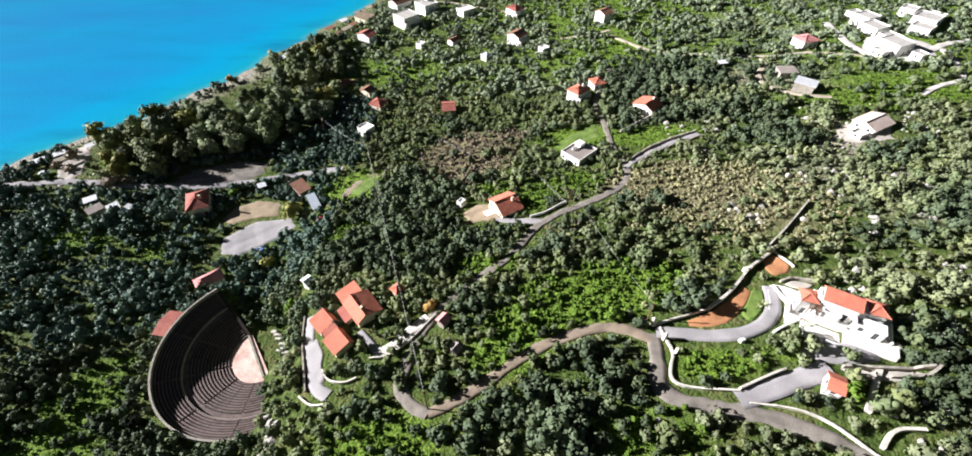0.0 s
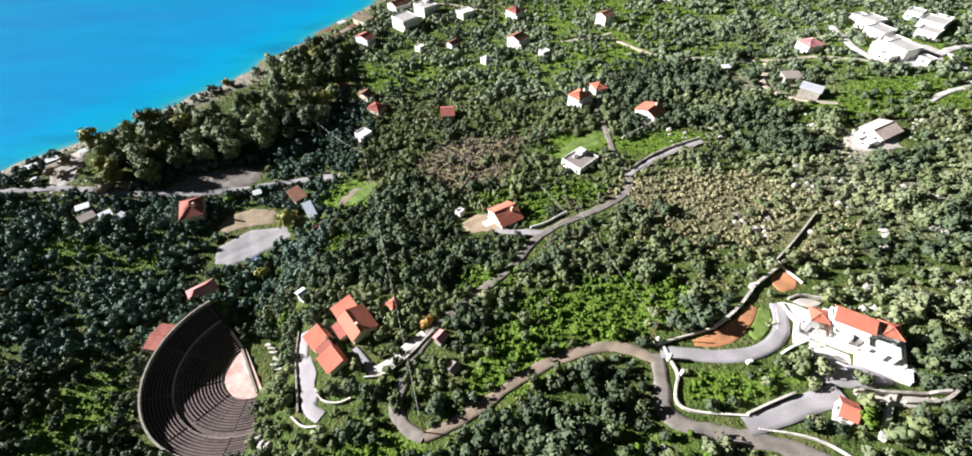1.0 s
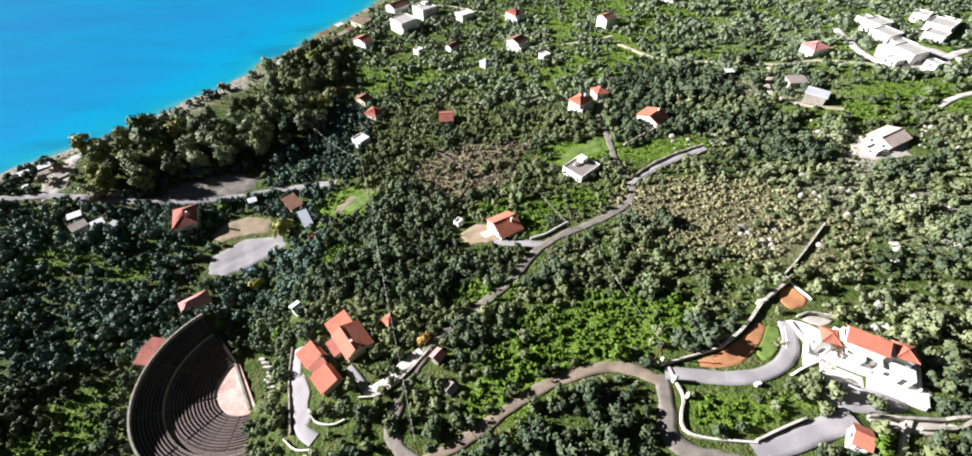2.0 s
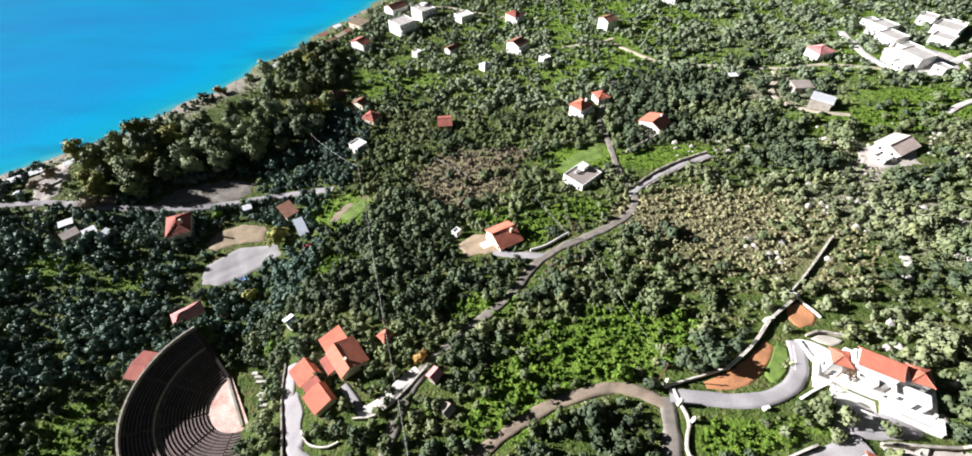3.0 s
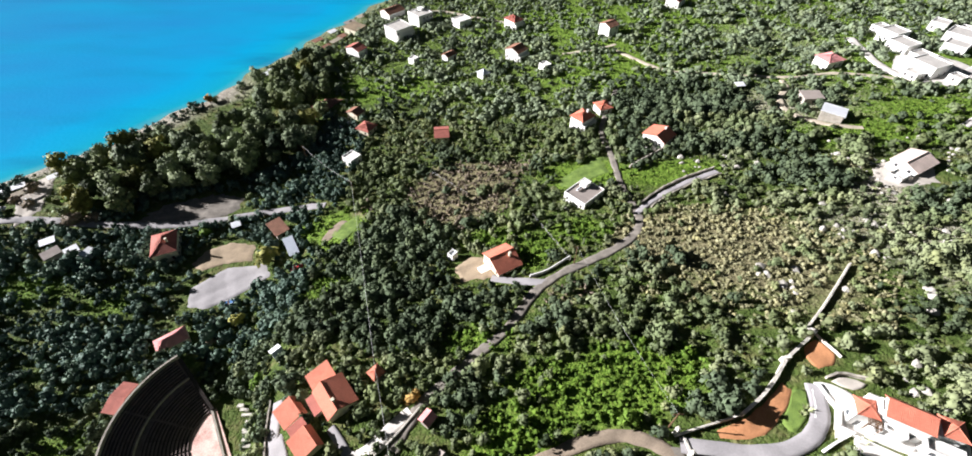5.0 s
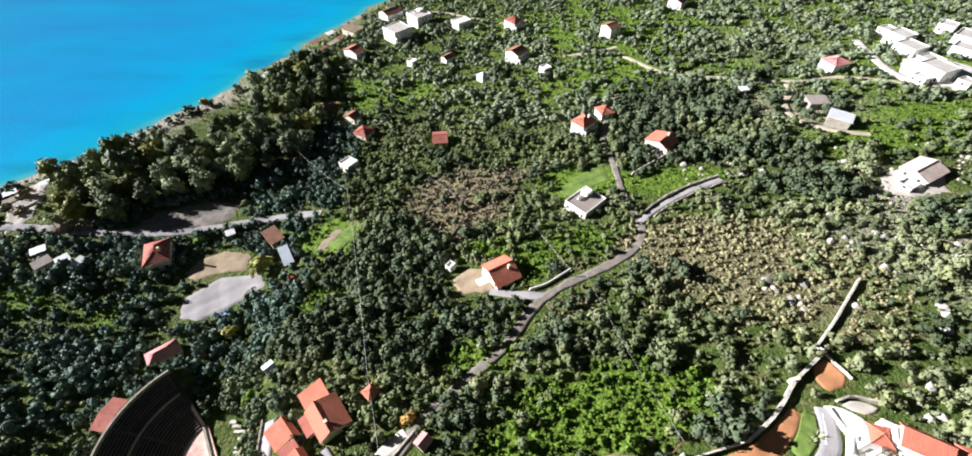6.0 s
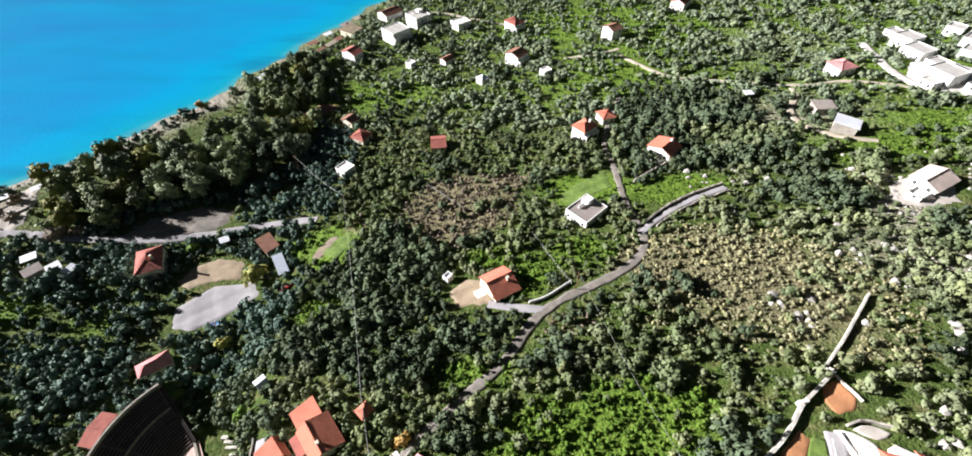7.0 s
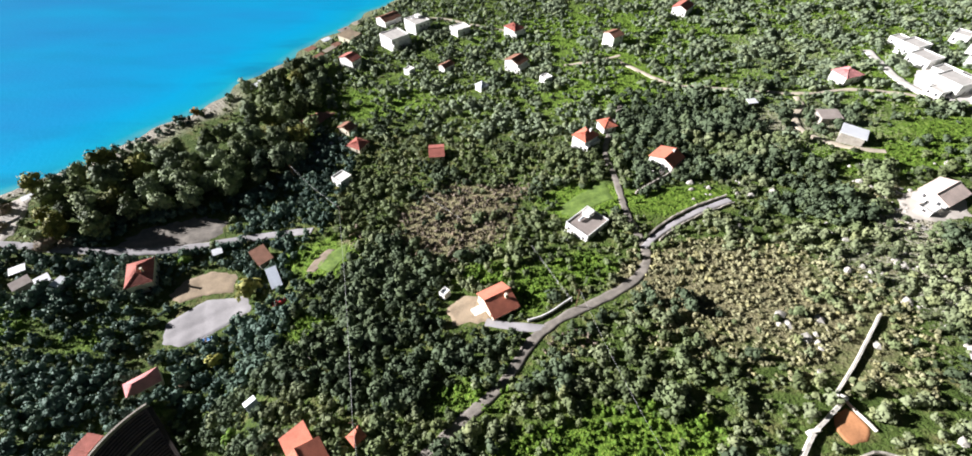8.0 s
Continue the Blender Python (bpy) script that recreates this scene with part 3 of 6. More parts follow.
yard("stony_bank", [(124, 133), (127, 139), (132, 143), (140, 145), (146, 141), (140, 131), (130, 129)], M["sand"], "pale rubble ground round the unfinished house", "ground", 0.15, 1.15)
yard("beach", [(-198, 168), (-197, 178), (-191, 183), (-184, 169.4), (-181, 158), (-185, 148)], M["sand"], "open shingle lot behind the beach", "beach", 0.15, 1.1)
yard("yard", [(-5, 104), (-7, 110), (-3, 114), (3, 112), (4, 104)], M["dirt"], "dusty forecourt of the orange-roofed house")
yard("forecourt", [(-47.2, 60), (-43.4, 51), (-39.5, 46.5), (-37.5, 48), (-40.2, 52.5), (-40.5, 56.5), (-44.5, 62.5)], M["concrete"], "grey concrete forecourt beside the houses", grow=1.0, lift=0.26)
yard("yard", [(180, 200), (181, 212), (190, 224), (204, 222), (208, 210), (202, 199), (190, 194)], M["roof_pale"], "pale gravel yard round the white villas")
yard("yard", [(-98, 229), (-84, 244), (-76, 241), (-86, 226)], M["tile_brown"], "brown surfaced court near the shore")


# ---- boundary walls ----
def boundary(points, tall, thick, mat, label, cap=True):
    p = spaced(points, 1.1)
    d = np.gradient(p, axis=0)
    d /= np.hypot(d[:, :1], d[:, 1:]) + 1e-9
    side = np.c_[-d[:, 1], d[:, 0]] * thick / 2
    rr = random.Random(len(points) + int(points[0][0]))
    verts, fs = [], []
    for q, s in zip(p, side):
        z = height(*q)
        t = tall * rr.uniform(*((0.75, 1.15) if mat is M["stone"] else (0.93, 1.04)))
        for a, h in ((-1.15, -0.8), (-1, t), (1, t), (1.15, -0.8)):
            verts.append((q[0] + s[0] * a, q[1] + s[1] * a, z + h))
    for k in range(len(p) - 1):
        for a in range(3):
            fs.append((k * 4 + a, k * 4 + a + 1, k * 4 + a + 5, k * 4 + a + 4))
    fs += [(3, 2, 1, 0), tuple(len(verts) - 4 + i for i in range(4))]
    ob = tagged(part("boundary_wall", (verts, fs), mat), label, "wall", kind="structure")
    clear_line(points, 1.0 if mat is M["stone"] else 1.8)
    return ob


WALLS = (
    ([(37.8, 55.6), (44.4, 57.2), (50.9, 58.8)], 0.9, 0.35, "wall"),
    ([(50.9, 58.8), (57.6, 63.2), (64.2, 69.9)], 1.3, 0.6, "wall"),
    ([(63.5, 70.2), (65.3, 70.5)], 1.4, 0.7, "wall"),
    ([(65.2, 70.7), (69.4, 73.6), (73.6, 76.5)], 1.4, 0.6, "wall"),
    ([(73.5, 76.4), (72.2, 77.6)], 1.3, 0.6, "wall"),
    ([(72.2, 77.4), (80.1, 84.1), (93.3, 96.8)], 1.1, 0.4, "wall"),
    ([(73.7, 76.0), (75.2, 70.0)], 0.6, 0.25, "wall"),
    ([(67.5, 64.4), (67.9, 61.0), (68.2, 57.6), (67.6, 54.2)], 0.9, 0.3, "white"),
    ([(67.6, 54.2), (64.6, 53.0), (61.8, 51.6)], 0.7, 0.45, "white"),
    ([(66.2, 63.4), (65.2, 60.4), (63.6, 57.6)], 0.35, 0.3, "white"),
    ([(69.8, 65.6), (73.2, 66.6), (77.2, 64.6)], 1.0, 0.4, "stone"),
    ([(39.2, 55.1), (39.6, 51.9), (40.5, 48.4), (38.8, 45.5), (37.9, 42.6), (39, 40.9), (44.3, 39.6), (50, 38.9)], 0.7, 0.4, "wall"),
    ([(50, 39.3), (54, 40.8), (60, 42.8)], 1.1, 0.4, "wall"),
    ([(50.8, 36.4), (55.2, 35.6), (60.7, 33.8), (63.5, 31), (65.5, 28.4), (68, 25), (72, 21.5)], 0.6, 0.3, "wall"),
    ([(76.7, 41.6), (69.8, 33.4)], 0.8, 0.9, "wall"),
    ([(70.5, 42.6), (77, 41.5), (86, 41.4)], 1.3, 0.5, "stone"),
    ([(71, 40.9), (75.5, 40.1)], 0.9, 0.5, "stone"),
    ([(77.5, 39.9), (84, 39.4), (88, 42)], 1.0, 0.5, "stone"),
    ([(92, 31), (97, 34), (100, 40)], 0.9, 0.5, "wall"),
    ([(68.8, 27.2), (72.2, 30.4), (77.2, 29.8)], 0.9, 0.6, "wall"),
    ([(54.4, 155.4), (63.2, 161.3), (72.9, 167.6)], 1.4, 0.5, "stone"),
    ([(52.5, 132.6), (58, 138), (69, 144.8), (81.4, 149.2)], 1.2, 0.5, "stone"),
    ([(55, 130.2), (60.2, 134.6), (70.2, 140.6), (82.4, 145.2)], 1.0, 0.4, "stone"),
    ([(-50.7, 70.4), (-48.6, 61.6), (-45, 53.1), (-42.6, 46.6)], 1.0, 0.35, "stone"),
    ([(-39.6, 51.6), (-37.5, 48.4), (-33, 47.2), (-30.1, 48.4)], 0.9, 0.35, "wall"),
    ([(-44, 45.6), (-40.1, 42.6), (-36, 42.4)], 0.9, 0.35, "wall"),
    ([(-28, 53.2), (-23.2, 53.2), (-18.9, 56.8), (-16, 60.2), (-12.6, 64.6)], 0.8, 0.35, "wall"),
    ([(14.1, 102.3), (19, 103.8), (26.1, 109.2)], 1.0, 0.3, "white"),
    ([(-48.3, 102.5), (-41, 94), (-37, 90.2)], 0.8, 0.3, "stone"),
)
clear_line([(50, 57.6), (57.6, 62), (64.5, 69), (69.5, 73), (74.2, 74.5)], 2.1)
for pts, tall, thick, mat in WALLS:
    boundary(pts, tall, thick, M[mat], {"wall": "pale limewashed stone boundary wall", "stone": "grey rubble field wall", "white": "low white wall beside the lane"}[mat])


# ---- buildings ----
def panel(p, q, z0, z1, holes, thick=0.3):
    """A wall from p to q (outer face), with through openings (along0, along1, z0, z1), in one connected skin."""
    p, q = Vector(p), Vector(q)
    along, length = (q - p).normalized(), (q - p).length
    inn = Vector((-along.y, along.x)) * thick
    us = sorted({0, length, *(v for h in holes for v in h[:2])})
    zs = sorted({z0, z1, *(v for h in holes for v in h[2:])})
    m, n = len(us), len(zs)
    verts = [(*(p + along * u + inn * k), z) for k in (0, 1) for u in us for z in zs]

    def solid(i, j):
        if not (0 <= i < m - 1 and 0 <= j < n - 1):
            return False
        um, zm = (us[i] + us[i + 1]) / 2, (zs[j] + zs[j + 1]) / 2
        return not any(h[0] < um < h[1] and h[2] < zm < h[3] for h in holes)

    fs = []
    for i in range(m - 1):
        for j in range(n - 1):
            if not solid(i, j):
                continue
            a, b, c, d = i * n + j, (i + 1) * n + j, (i + 1) * n + j + 1, i * n + j + 1
            fs += [(a, b, c, d), (d + m * n, c + m * n, b + m * n, a + m * n)]
            for (e, f), near in (((a, b), (i, j - 1)), ((b, c), (i + 1, j)), ((c, d), (i, j + 1)), ((d, a), (i - 1, j))):
                if not solid(*near):
                    fs.append((f, e, e + m * n, f + m * n))
    return verts, fs


def corrugated(p0, p1, p2, p3, pitch=0.27, lift=0.028, thick=0.16):
    """A roof slope between the eave p0-p1 and the ridge p3-p2, with ribs of round tiles running down it."""
    p0, p1, p2, p3 = map(Vector, (p0, p1, p2, p3))
    n = max(4, int((p1 - p0).length / pitch)) * 2
    up = (p1 - p0).cross(p3 - p0).normalized()
    verts, fs = [], []
    for k in range(n + 1):
        s = k / n
        o = up * (lift if k % 2 else 0.0)
        a, b = p0.lerp(p1, s), p3.lerp(p2, s)
        verts += [tuple(a + o), tuple(b + o), tuple(a - up * thick), tuple(b - up * thick)]
    for k in range(n):
        i = 4 * k
        fs += [(i, i + 4, i + 5, i + 1), (i + 2, i + 3, i + 7, i + 6), (i, i + 2, i + 6, i + 4), (i + 1, i + 5, i + 7, i + 3)]
    m = 4 * n
    fs += [(0, 1, 3, 2), (m, m + 2, m + 3, m + 1)]
    return verts, fs


def windows_for(length, h, rng, door=False, share=0.8):
    holes, n = [], max(1, int(length / 2.7))
    floors = max(1, int(h / 2.7))
    for f in range(floors):
        for k in range(n):
            c = length * (k + 0.5) / n
            zb = f * h / floors
            if door and f == 0 and k == n // 2:
                holes.append((c - 0.5, c + 0.5, 0.05, 2.1))
            elif rng.random() < share:
                holes.append((c - 0.5, c + 0.5, zb + 0.95, zb + 2.15))
    return [x for x in holes if x[0] > 0.35 and x[1] < length - 0.35]


def raise_walls(geos, mat, root):
    """Each wall of a building is a part of its own."""
    for g in geos:
        part("wall", g, mat, root)


def ring_wall(X, Y, thick, z0, z1):
    """A closed low wall round a rectangle, in one skin."""
    v = [(sx * a, sy * b, z) for z in (z0, z1) for a, b in ((X, Y), (X - thick, Y - thick)) for sx, sy in ((-1, -1), (1, -1), (1, 1), (-1, 1))]
    f = []
    for k in range(4):
        m = (k + 1) % 4
        f += [(k, m, 8 + m, 8 + k), (4 + m, 4 + k, 12 + k, 12 + m), (8 + k, 8 + m, 12 + m, 12 + k), (m, k, 4 + k, 4 + m)]
    return v, f


def house(x, y, yaw, w, d, h, roof, label, wall="white", tile="tile", rise=None, ridge=0.5, chimney=0, base=None, name="house", category="house", openings=True, eave=0.45, parapet=0.35, extra=None, margin=1.2):
    """A building on its plot: walls with openings, a roof, windows and doors, chimneys."""
    w, d = w - 1.2 * eave, d - 1.2 * eave
    c, s = math.cos(radians(yaw)), math.sin(radians(yaw))
    spots = [(x + c * a * w / 2 - s * b * d / 2, y + s * a * w / 2 + c * b * d / 2) for a in (-1, 1) for b in (-1, 1)]
    zs = [height(*q) for q in spots]
    z0 = (sum(zs) / 4) if base is None else base
    deep = z0 - min(zs) + 0.8
    root = empty(name, pose(x, y, z0, 0, 0, yaw), label, category)
    rng = random.Random(int(x * 31 + y * 7))
    X, Y = w / 2, d / 2
    corners = [(-X, -Y), (X, -Y), (X, Y), (-X, Y)]
    geos = []
    for k in range(4):
        p, q = corners[k], corners[(k + 1) % 4]
        L = math.hypot(q[0] - p[0], q[1] - p[1])
        holes = windows_for(L, h, rng, k == 0, 0.8 if y < 180 else 0.4) if openings else []
        if openings:
            geos.append(panel(p, q, 0, h, holes))
        ax, ay = (q[0] - p[0]) / L, (q[1] - p[1]) / L
        for u0, u1, a, b in holes:
            def face(u, depth, z):
                return (p[0] + ax * u - ay * depth, p[1] + ay * u + ax * depth, z)

            def slab(ua, ub, d0, d1, za, zb):
                q4 = [(ua, d0), (ub, d0), (ub, d1), (ua, d1)]
                return hull_prism([face(u, dd, za) for u, dd in q4], [face(u, dd, zb) for u, dd in q4])
            if a < 0.2:
                leaf = part("door", slab(u0, u1, 0.12, 0.18, a, b), M["wood"], root, "brown wooden door")
            else:
                fr = merge(slab(u0, u0 + .08, 0.1, 0.17, a, b), slab(u1 - .08, u1, 0.1, 0.17, a, b), slab(u0 + .08, u1 - .08, 0.1, 0.17, a, a + .08), slab(u0 + .08, u1 - .08, 0.1, 0.17, b - .08, b), slab((u0 + u1) / 2 - .03, (u0 + u1) / 2 + .03, 0.1, 0.17, a + .08, b - .08))
                win = part("window", fr, M["wood"], root)
                part("pane", slab(u0 + .08, u1 - .08, 0.13, 0.145, a + .08, b - .08), M["glass"], win)
    geos.append(box(-X - .05, X + .05, -Y - .05, Y + .05, -deep, -0.004))
    R = rise if rise is not None else 0.22 * min(w, d)
    if not openings:
        # small closed buildings: one solid body under the roof
        ym = -Y + d * ridge
        top = {"gable": [(-Y, h), (ym, h + R), (Y, h)], "shed": [(-Y, h), (Y, h + R)]}.get(roof, [(-Y, h), (Y, h)])
        outline = [(Y, -deep), (-Y, -deep)] + top
        geos = [hull_prism([(-X, a, b) for a, b in outline], [(X, a, b) for a, b in outline])]
    if roof == "gable":
        ym = -Y + d * ridge
        for sx in (-1, 1) if openings else ():
            v = [(sx * X, -Y, h), (sx * X, Y, h), (sx * X, ym, h + R)]
            i = [(a - sx * 0.3, b, z) for a, b, z in v]
            geos.append(hull_prism(v, i) if sx < 0 else hull_prism(i, v))
        raise_walls(geos, M[wall], root)
        e, E = eave, X + eave * 0.6
        sl0, sl1 = R / (ym + Y), R / (Y - ym)
        part("roof", corrugated((-E, -Y - e, h - e * sl0 + .18), (E, -Y - e, h - e * sl0 + .18), (E, ym, h + R + .18), (-E, ym, h + R + .18)), M[tile], root, "roof slope of clay tiles")
        part("roof", corrugated((E, Y + e, h - e * sl1 + .18), (-E, Y + e, h - e * sl1 + .18), (-E, ym, h + R + .18), (E, ym, h + R + .18)), M[tile], root, "roof slope of clay tiles")
        part("ridge_cap", tube([(-E - .02, ym, h + R + .2), (E + .02, ym, h + R + .2)], [.14, .14], 8), M[tile], root)
    elif roof == "hip":
        raise_walls(geos, M[wall], root)
        e = eave
        A, B, z1, z2 = X + e, Y + e, h + .02, h + R + .1
        if w >= d:
            r0, r1 = (-(A - B) - 0.02, 0, z2), (A - B + 0.02, 0, z2)
        else:
            r0, r1 = (0, -(B - A) - 0.02, z2), (0, B - A + 0.02, z2)
        ring = [(-A, -B, z1), (A, -B, z1), (A, B, z1), (-A, B, z1)]
        if w >= d:
            sides = ((ring[0], ring[1], r1, r0), (ring[1], ring[2], r1, r1), (ring[2], ring[3], r0, r1), (ring[3], ring[0], r0, r0))
        else:
            sides = ((ring[0], ring[1], r0, r0), (ring[1], ring[2], r1, r0), (ring[2], ring[3], r1, r1), (ring[3], ring[0], r0, r1))
        for q in sides:
            part("roof", corrugated(*q), M[tile], root)
        part("ridge_cap", tube([r0, r1], [.15, .15], 8), M[tile], root)
        for k, q in enumerate(ring):
            end = min((r0, r1), key=lambda v: (Vector(v) - Vector(q)).length)
            part("ridge_cap", tube([q, end], [.12, .12], 6), M[tile], root)
    elif roof == "shed":
        for sx in (-1, 1) if openings else ():
            t = [(sx * X, -Y, h), (sx * X, Y, h), (sx * X, Y, h + R)]
            i = [(a - sx * 0.3, b, z) for a, b, z in t]
            geos.append(hull_prism(t, i) if sx < 0 else hull_prism(i, t))
        if openings:
            geos.append(box(-X + .3, X - .3, Y - .3, Y, h, h + R))
        raise_walls(geos, M[wall], root)
        e, g = eave, R / d
        part("roof", corrugated((-X - e, -Y - e, h - e * g + .18), (X + e, -Y - e, h - e * g + .18), (X + e, Y + e, h + R + e * g + .18), (-X - e, Y + e, h + R + e * g + .18)), M[tile], root)
    else:
        raise_walls(geos, M[wall], root)
        part("parapet", ring_wall(X, Y, .25, h + .004, h + parapet), M[wall], root)
        part("roof", box(-X + .251, X - .251, -Y + .251, Y - .251, h - .2, h + .02), M[tile], root)
    for k in range(chimney):
        cx, cy = (-X * 0.5 if k % 2 else X * 0.45), Y * (0.3 if k % 2 else -0.25)
        ch = part("chimney", merge(box(cx - .3, cx + .3, cy - .3, cy + .3, h - .1, h + R + .9), box(cx - .38, cx + .38, cy - .38, cy + .38, h + R + .904, h + R + 1.02)), M[wall], root)
    if extra:
        extra(root, X, Y, h)
    clear_box(x, y, yaw, w, d, margin)
    return root


def balcony(root, X, Y, h):
    deck = part("balcony", box(-X, X, -Y - 1.5, -Y - .004, h / 2 - .15, h / 2), M["white"], root, "white balcony slab")
    part("railing", merge(box(-X, X, -Y - 1.5, -Y - 1.42, h / 2 + .004, h / 2 + .95), box(-X, -X + .08, -Y - 1.416, -Y - .01, h / 2 + .004, h / 2 + .95), box(X - .08, X, -Y - 1.416, -Y - .01, h / 2 + .004, h / 2 + .95)), M["white"], deck)
    for k in (-1, 0, 1):
        part("post", box(k * (X - .2) - .12, k * (X - .2) + .12, -Y - 1.45, -Y - 1.2, -.8, h / 2 - .154), M["white"], root)


def water_tank(root, X, Y, h):
    part("water_tank", tube([(-X * .4, Y * .4, h + .6), (X * .05, Y * .4, h + .6)], [.35, .35], 12), M["metal_roof"], root, "white rooftop water tank")
    part("stair_head", box(X * .2, X * .75, Y * .1, Y * .7, h + .024, h + 1.5), M["white"], root, "white rooftop stair head")


def porch(root, X, Y, h):
    part("terrace", box(-X - 3.2, -X - .004, -Y * .8, Y * .6, -0.9, 0.12), M["paving"], root, "pale paved terrace")
    part("terrace", box(-X * .9, X * .6, -Y - 2.6, -Y - .06, -0.9, 0.1), M["paving"], root, "pale paved terrace")


house(6.6, 109.2, 30, 8.2, 9.2, 2.6, "gable", "cream house with an orange clay-tile gable roof", "cream", "tile", rise=1.9, ridge=.55, chimney=1, extra=porch)
house(35.2, 139.6, 43, 11.2, 9.2, 3.3, "flat", "white house with a flat grey roof", "white", "slab", extra=lambda r, X, Y, h: (water_tank(r, X, Y, h), porch(r, X, Y, h)))
house(-42.6, 65.3, -46, 5.7, 5.4, 2.6, "gable", "small house with an orange tiled roof in a walled garden", "cream", "tile", rise=1.0, ridge=.84)
house(-36.6, 58.0, -46, 5.7, 5.3, 2.5, "gable", "small house with an orange tiled roof beside the drive", "cream", "tile", rise=1.0, ridge=.84)
house(-32.3, 67.9, -51, 8.4, 7.2, 3.0, "gable", "house with a broad terracotta tile gable roof", "cream", "tile", rise=1.7, ridge=.34, chimney=1)
house(-37.4, 73.4, -51, 4.6, 5.6, 2.8, "shed", "wing with a single orange tiled slope", "cream", "tile", rise=1.0)
house(-36.8, 66.6, -51, 4.6, 2.4, 2.2, "shed", "lean-to with a low terracotta roof", "cream", "tile_red", rise=.5, openings=False, margin=0.5)
house(-39.7, 61.6, -46, 2.1, 3.6, 2.2, "shed", "low tiled link between two small houses", "cream", "tile_red", rise=.4, openings=False, margin=0.5)
house(-23.8, 73.2, 47, 2.9, 2.8, 2.8, "hip", "small garden hut with a pointed orange roof", "cream", "tile", rise=1.0, name="garden_hut", category="hut", openings=False)
house(-10.4, 61.4, 53, 3.0, 2.6, 2.4, "gable", "small shed with a pale orange roof", "stone", "tile_pink", rise=.6, name="shed", category="shed", openings=False)
house(-7.0, 53.2, 52, 2.6, 2.4, 1.5, "gable", "low grey stone shed with a slab roof", "stone", "slab", rise=.5, name="shed", category="shed", openings=False)
house(-54.0, 84.2, 49, 3.0, 4.0, 2.4, "gable", "small white hut among dark trees", "white", "metal_roof", rise=.8, margin=2.2, name="hut", category="hut", openings=False)
house(-8.4, 114.6, 51, 3.0, 2.6, 2.4, "flat", "small white shed with a flat roof", "white", "metal_roof", name="shed", category="shed", openings=False)
house(66.2, 38.4, 150, 3.2, 4.0, 2.3, "gable", "small outbuilding with a bright terracotta roof", "white", "tile", rise=.9, name="outbuilding", category="outbuilding")
house(-96.6, 97.0, 38, 9.0, 5.4, 3.0, "hip", "low house with a faded pink hip roof", "cream", "tile_pink", rise=1.6, margin=3)
house(-99.4, 77.0, -9, 4.8, 8.6, 3.2, "gable", "long hut with a red roof beside the theatre wall", "stone", "tile_red", rise=.9, name="hut", category="hut", margin=2)
house(-117.2, 136.0, 24, 8.5, 11.5, 4.5, "hip", "house with a red tiled hip roof near the coast road", "cream", "tile_red", rise=2.1, chimney=1)
house(-76.6, 142.6, 44, 5.2, 7.4, 3.0, "shed", "canteen with a brown tiled lean-to roof", "stone", "tile_brown", rise=.8, name="canteen", category="hut")
house(-67.6, 131.2, 32, 3.2, 9.0, 2.6, "shed", "long shed with a metal roof tinted grey-blue for shade", "stone", "shade_metal", rise=.3, name="shed", category="shed", openings=False)
house(-18.2, 196.5, 6, 6.7, 8.5, 2.8, "gable", "small house with a red-brown tiled roof among olives", "cream", "tile_red", rise=1.3)
house(42.7, 191.2, 41, 8.2, 7.0, 5.0, "hip", "two-storey white house with an orange hip roof", "white", "tile", rise=1.6, chimney=1, extra=balcony)
house(53.3, 201.2, 19, 6.2, 6.5, 3.0, "hip", "small house with an orange tiled roof beside the lane", "white", "tile", rise=1.2)
house(69.0, 172.4, 45, 8.8, 9.6, 3.2, "gable", "white house with an orange gable roof above a field wall", "white", "tile", rise=1.7, ridge=.4, chimney=1, extra=lambda r, X, Y, h: (part("terrace", box(-X - 4.0, -X - .004, -Y, Y * .8, -1.6, .3), M["paving"], r, "white paved terrace"), part("terrace", box(-X * .6, X, -Y - 4.2, -Y - 1.6, -1.6, .2), M["paving"], r, "white paved terrace")))
house(134.6, 176.2, 142, 8.0, 8.5, 3.0, "shed", "barn with a white sheet-metal roof", "stone", "metal_roof", rise=.7, name="barn", category="barn", openings=False)
house(133.6, 190.0, 1, 8.0, 5.4, 2.8, "shed", "low grey farm shed beside the barn", "stone", "slab", rise=.5, name="shed", category="shed", openings=False)
house(138.6, 140.0, 28, 12.0, 8.5, 2.4, "gable", "unfinished white house with a pale pink roof", "white", "roof_pink", rise=1.3)
house(130.6, 134.0, 28, 5.0, 4.4, 1.8, "flat", "low white wing of the unfinished house", "white", "paving")
house(157.0, 221.2, 19, 9.5, 8.0, 3.8, "hip", "house with a pink tiled roof in the groves", "white", "tile_pink", rise=1.5)
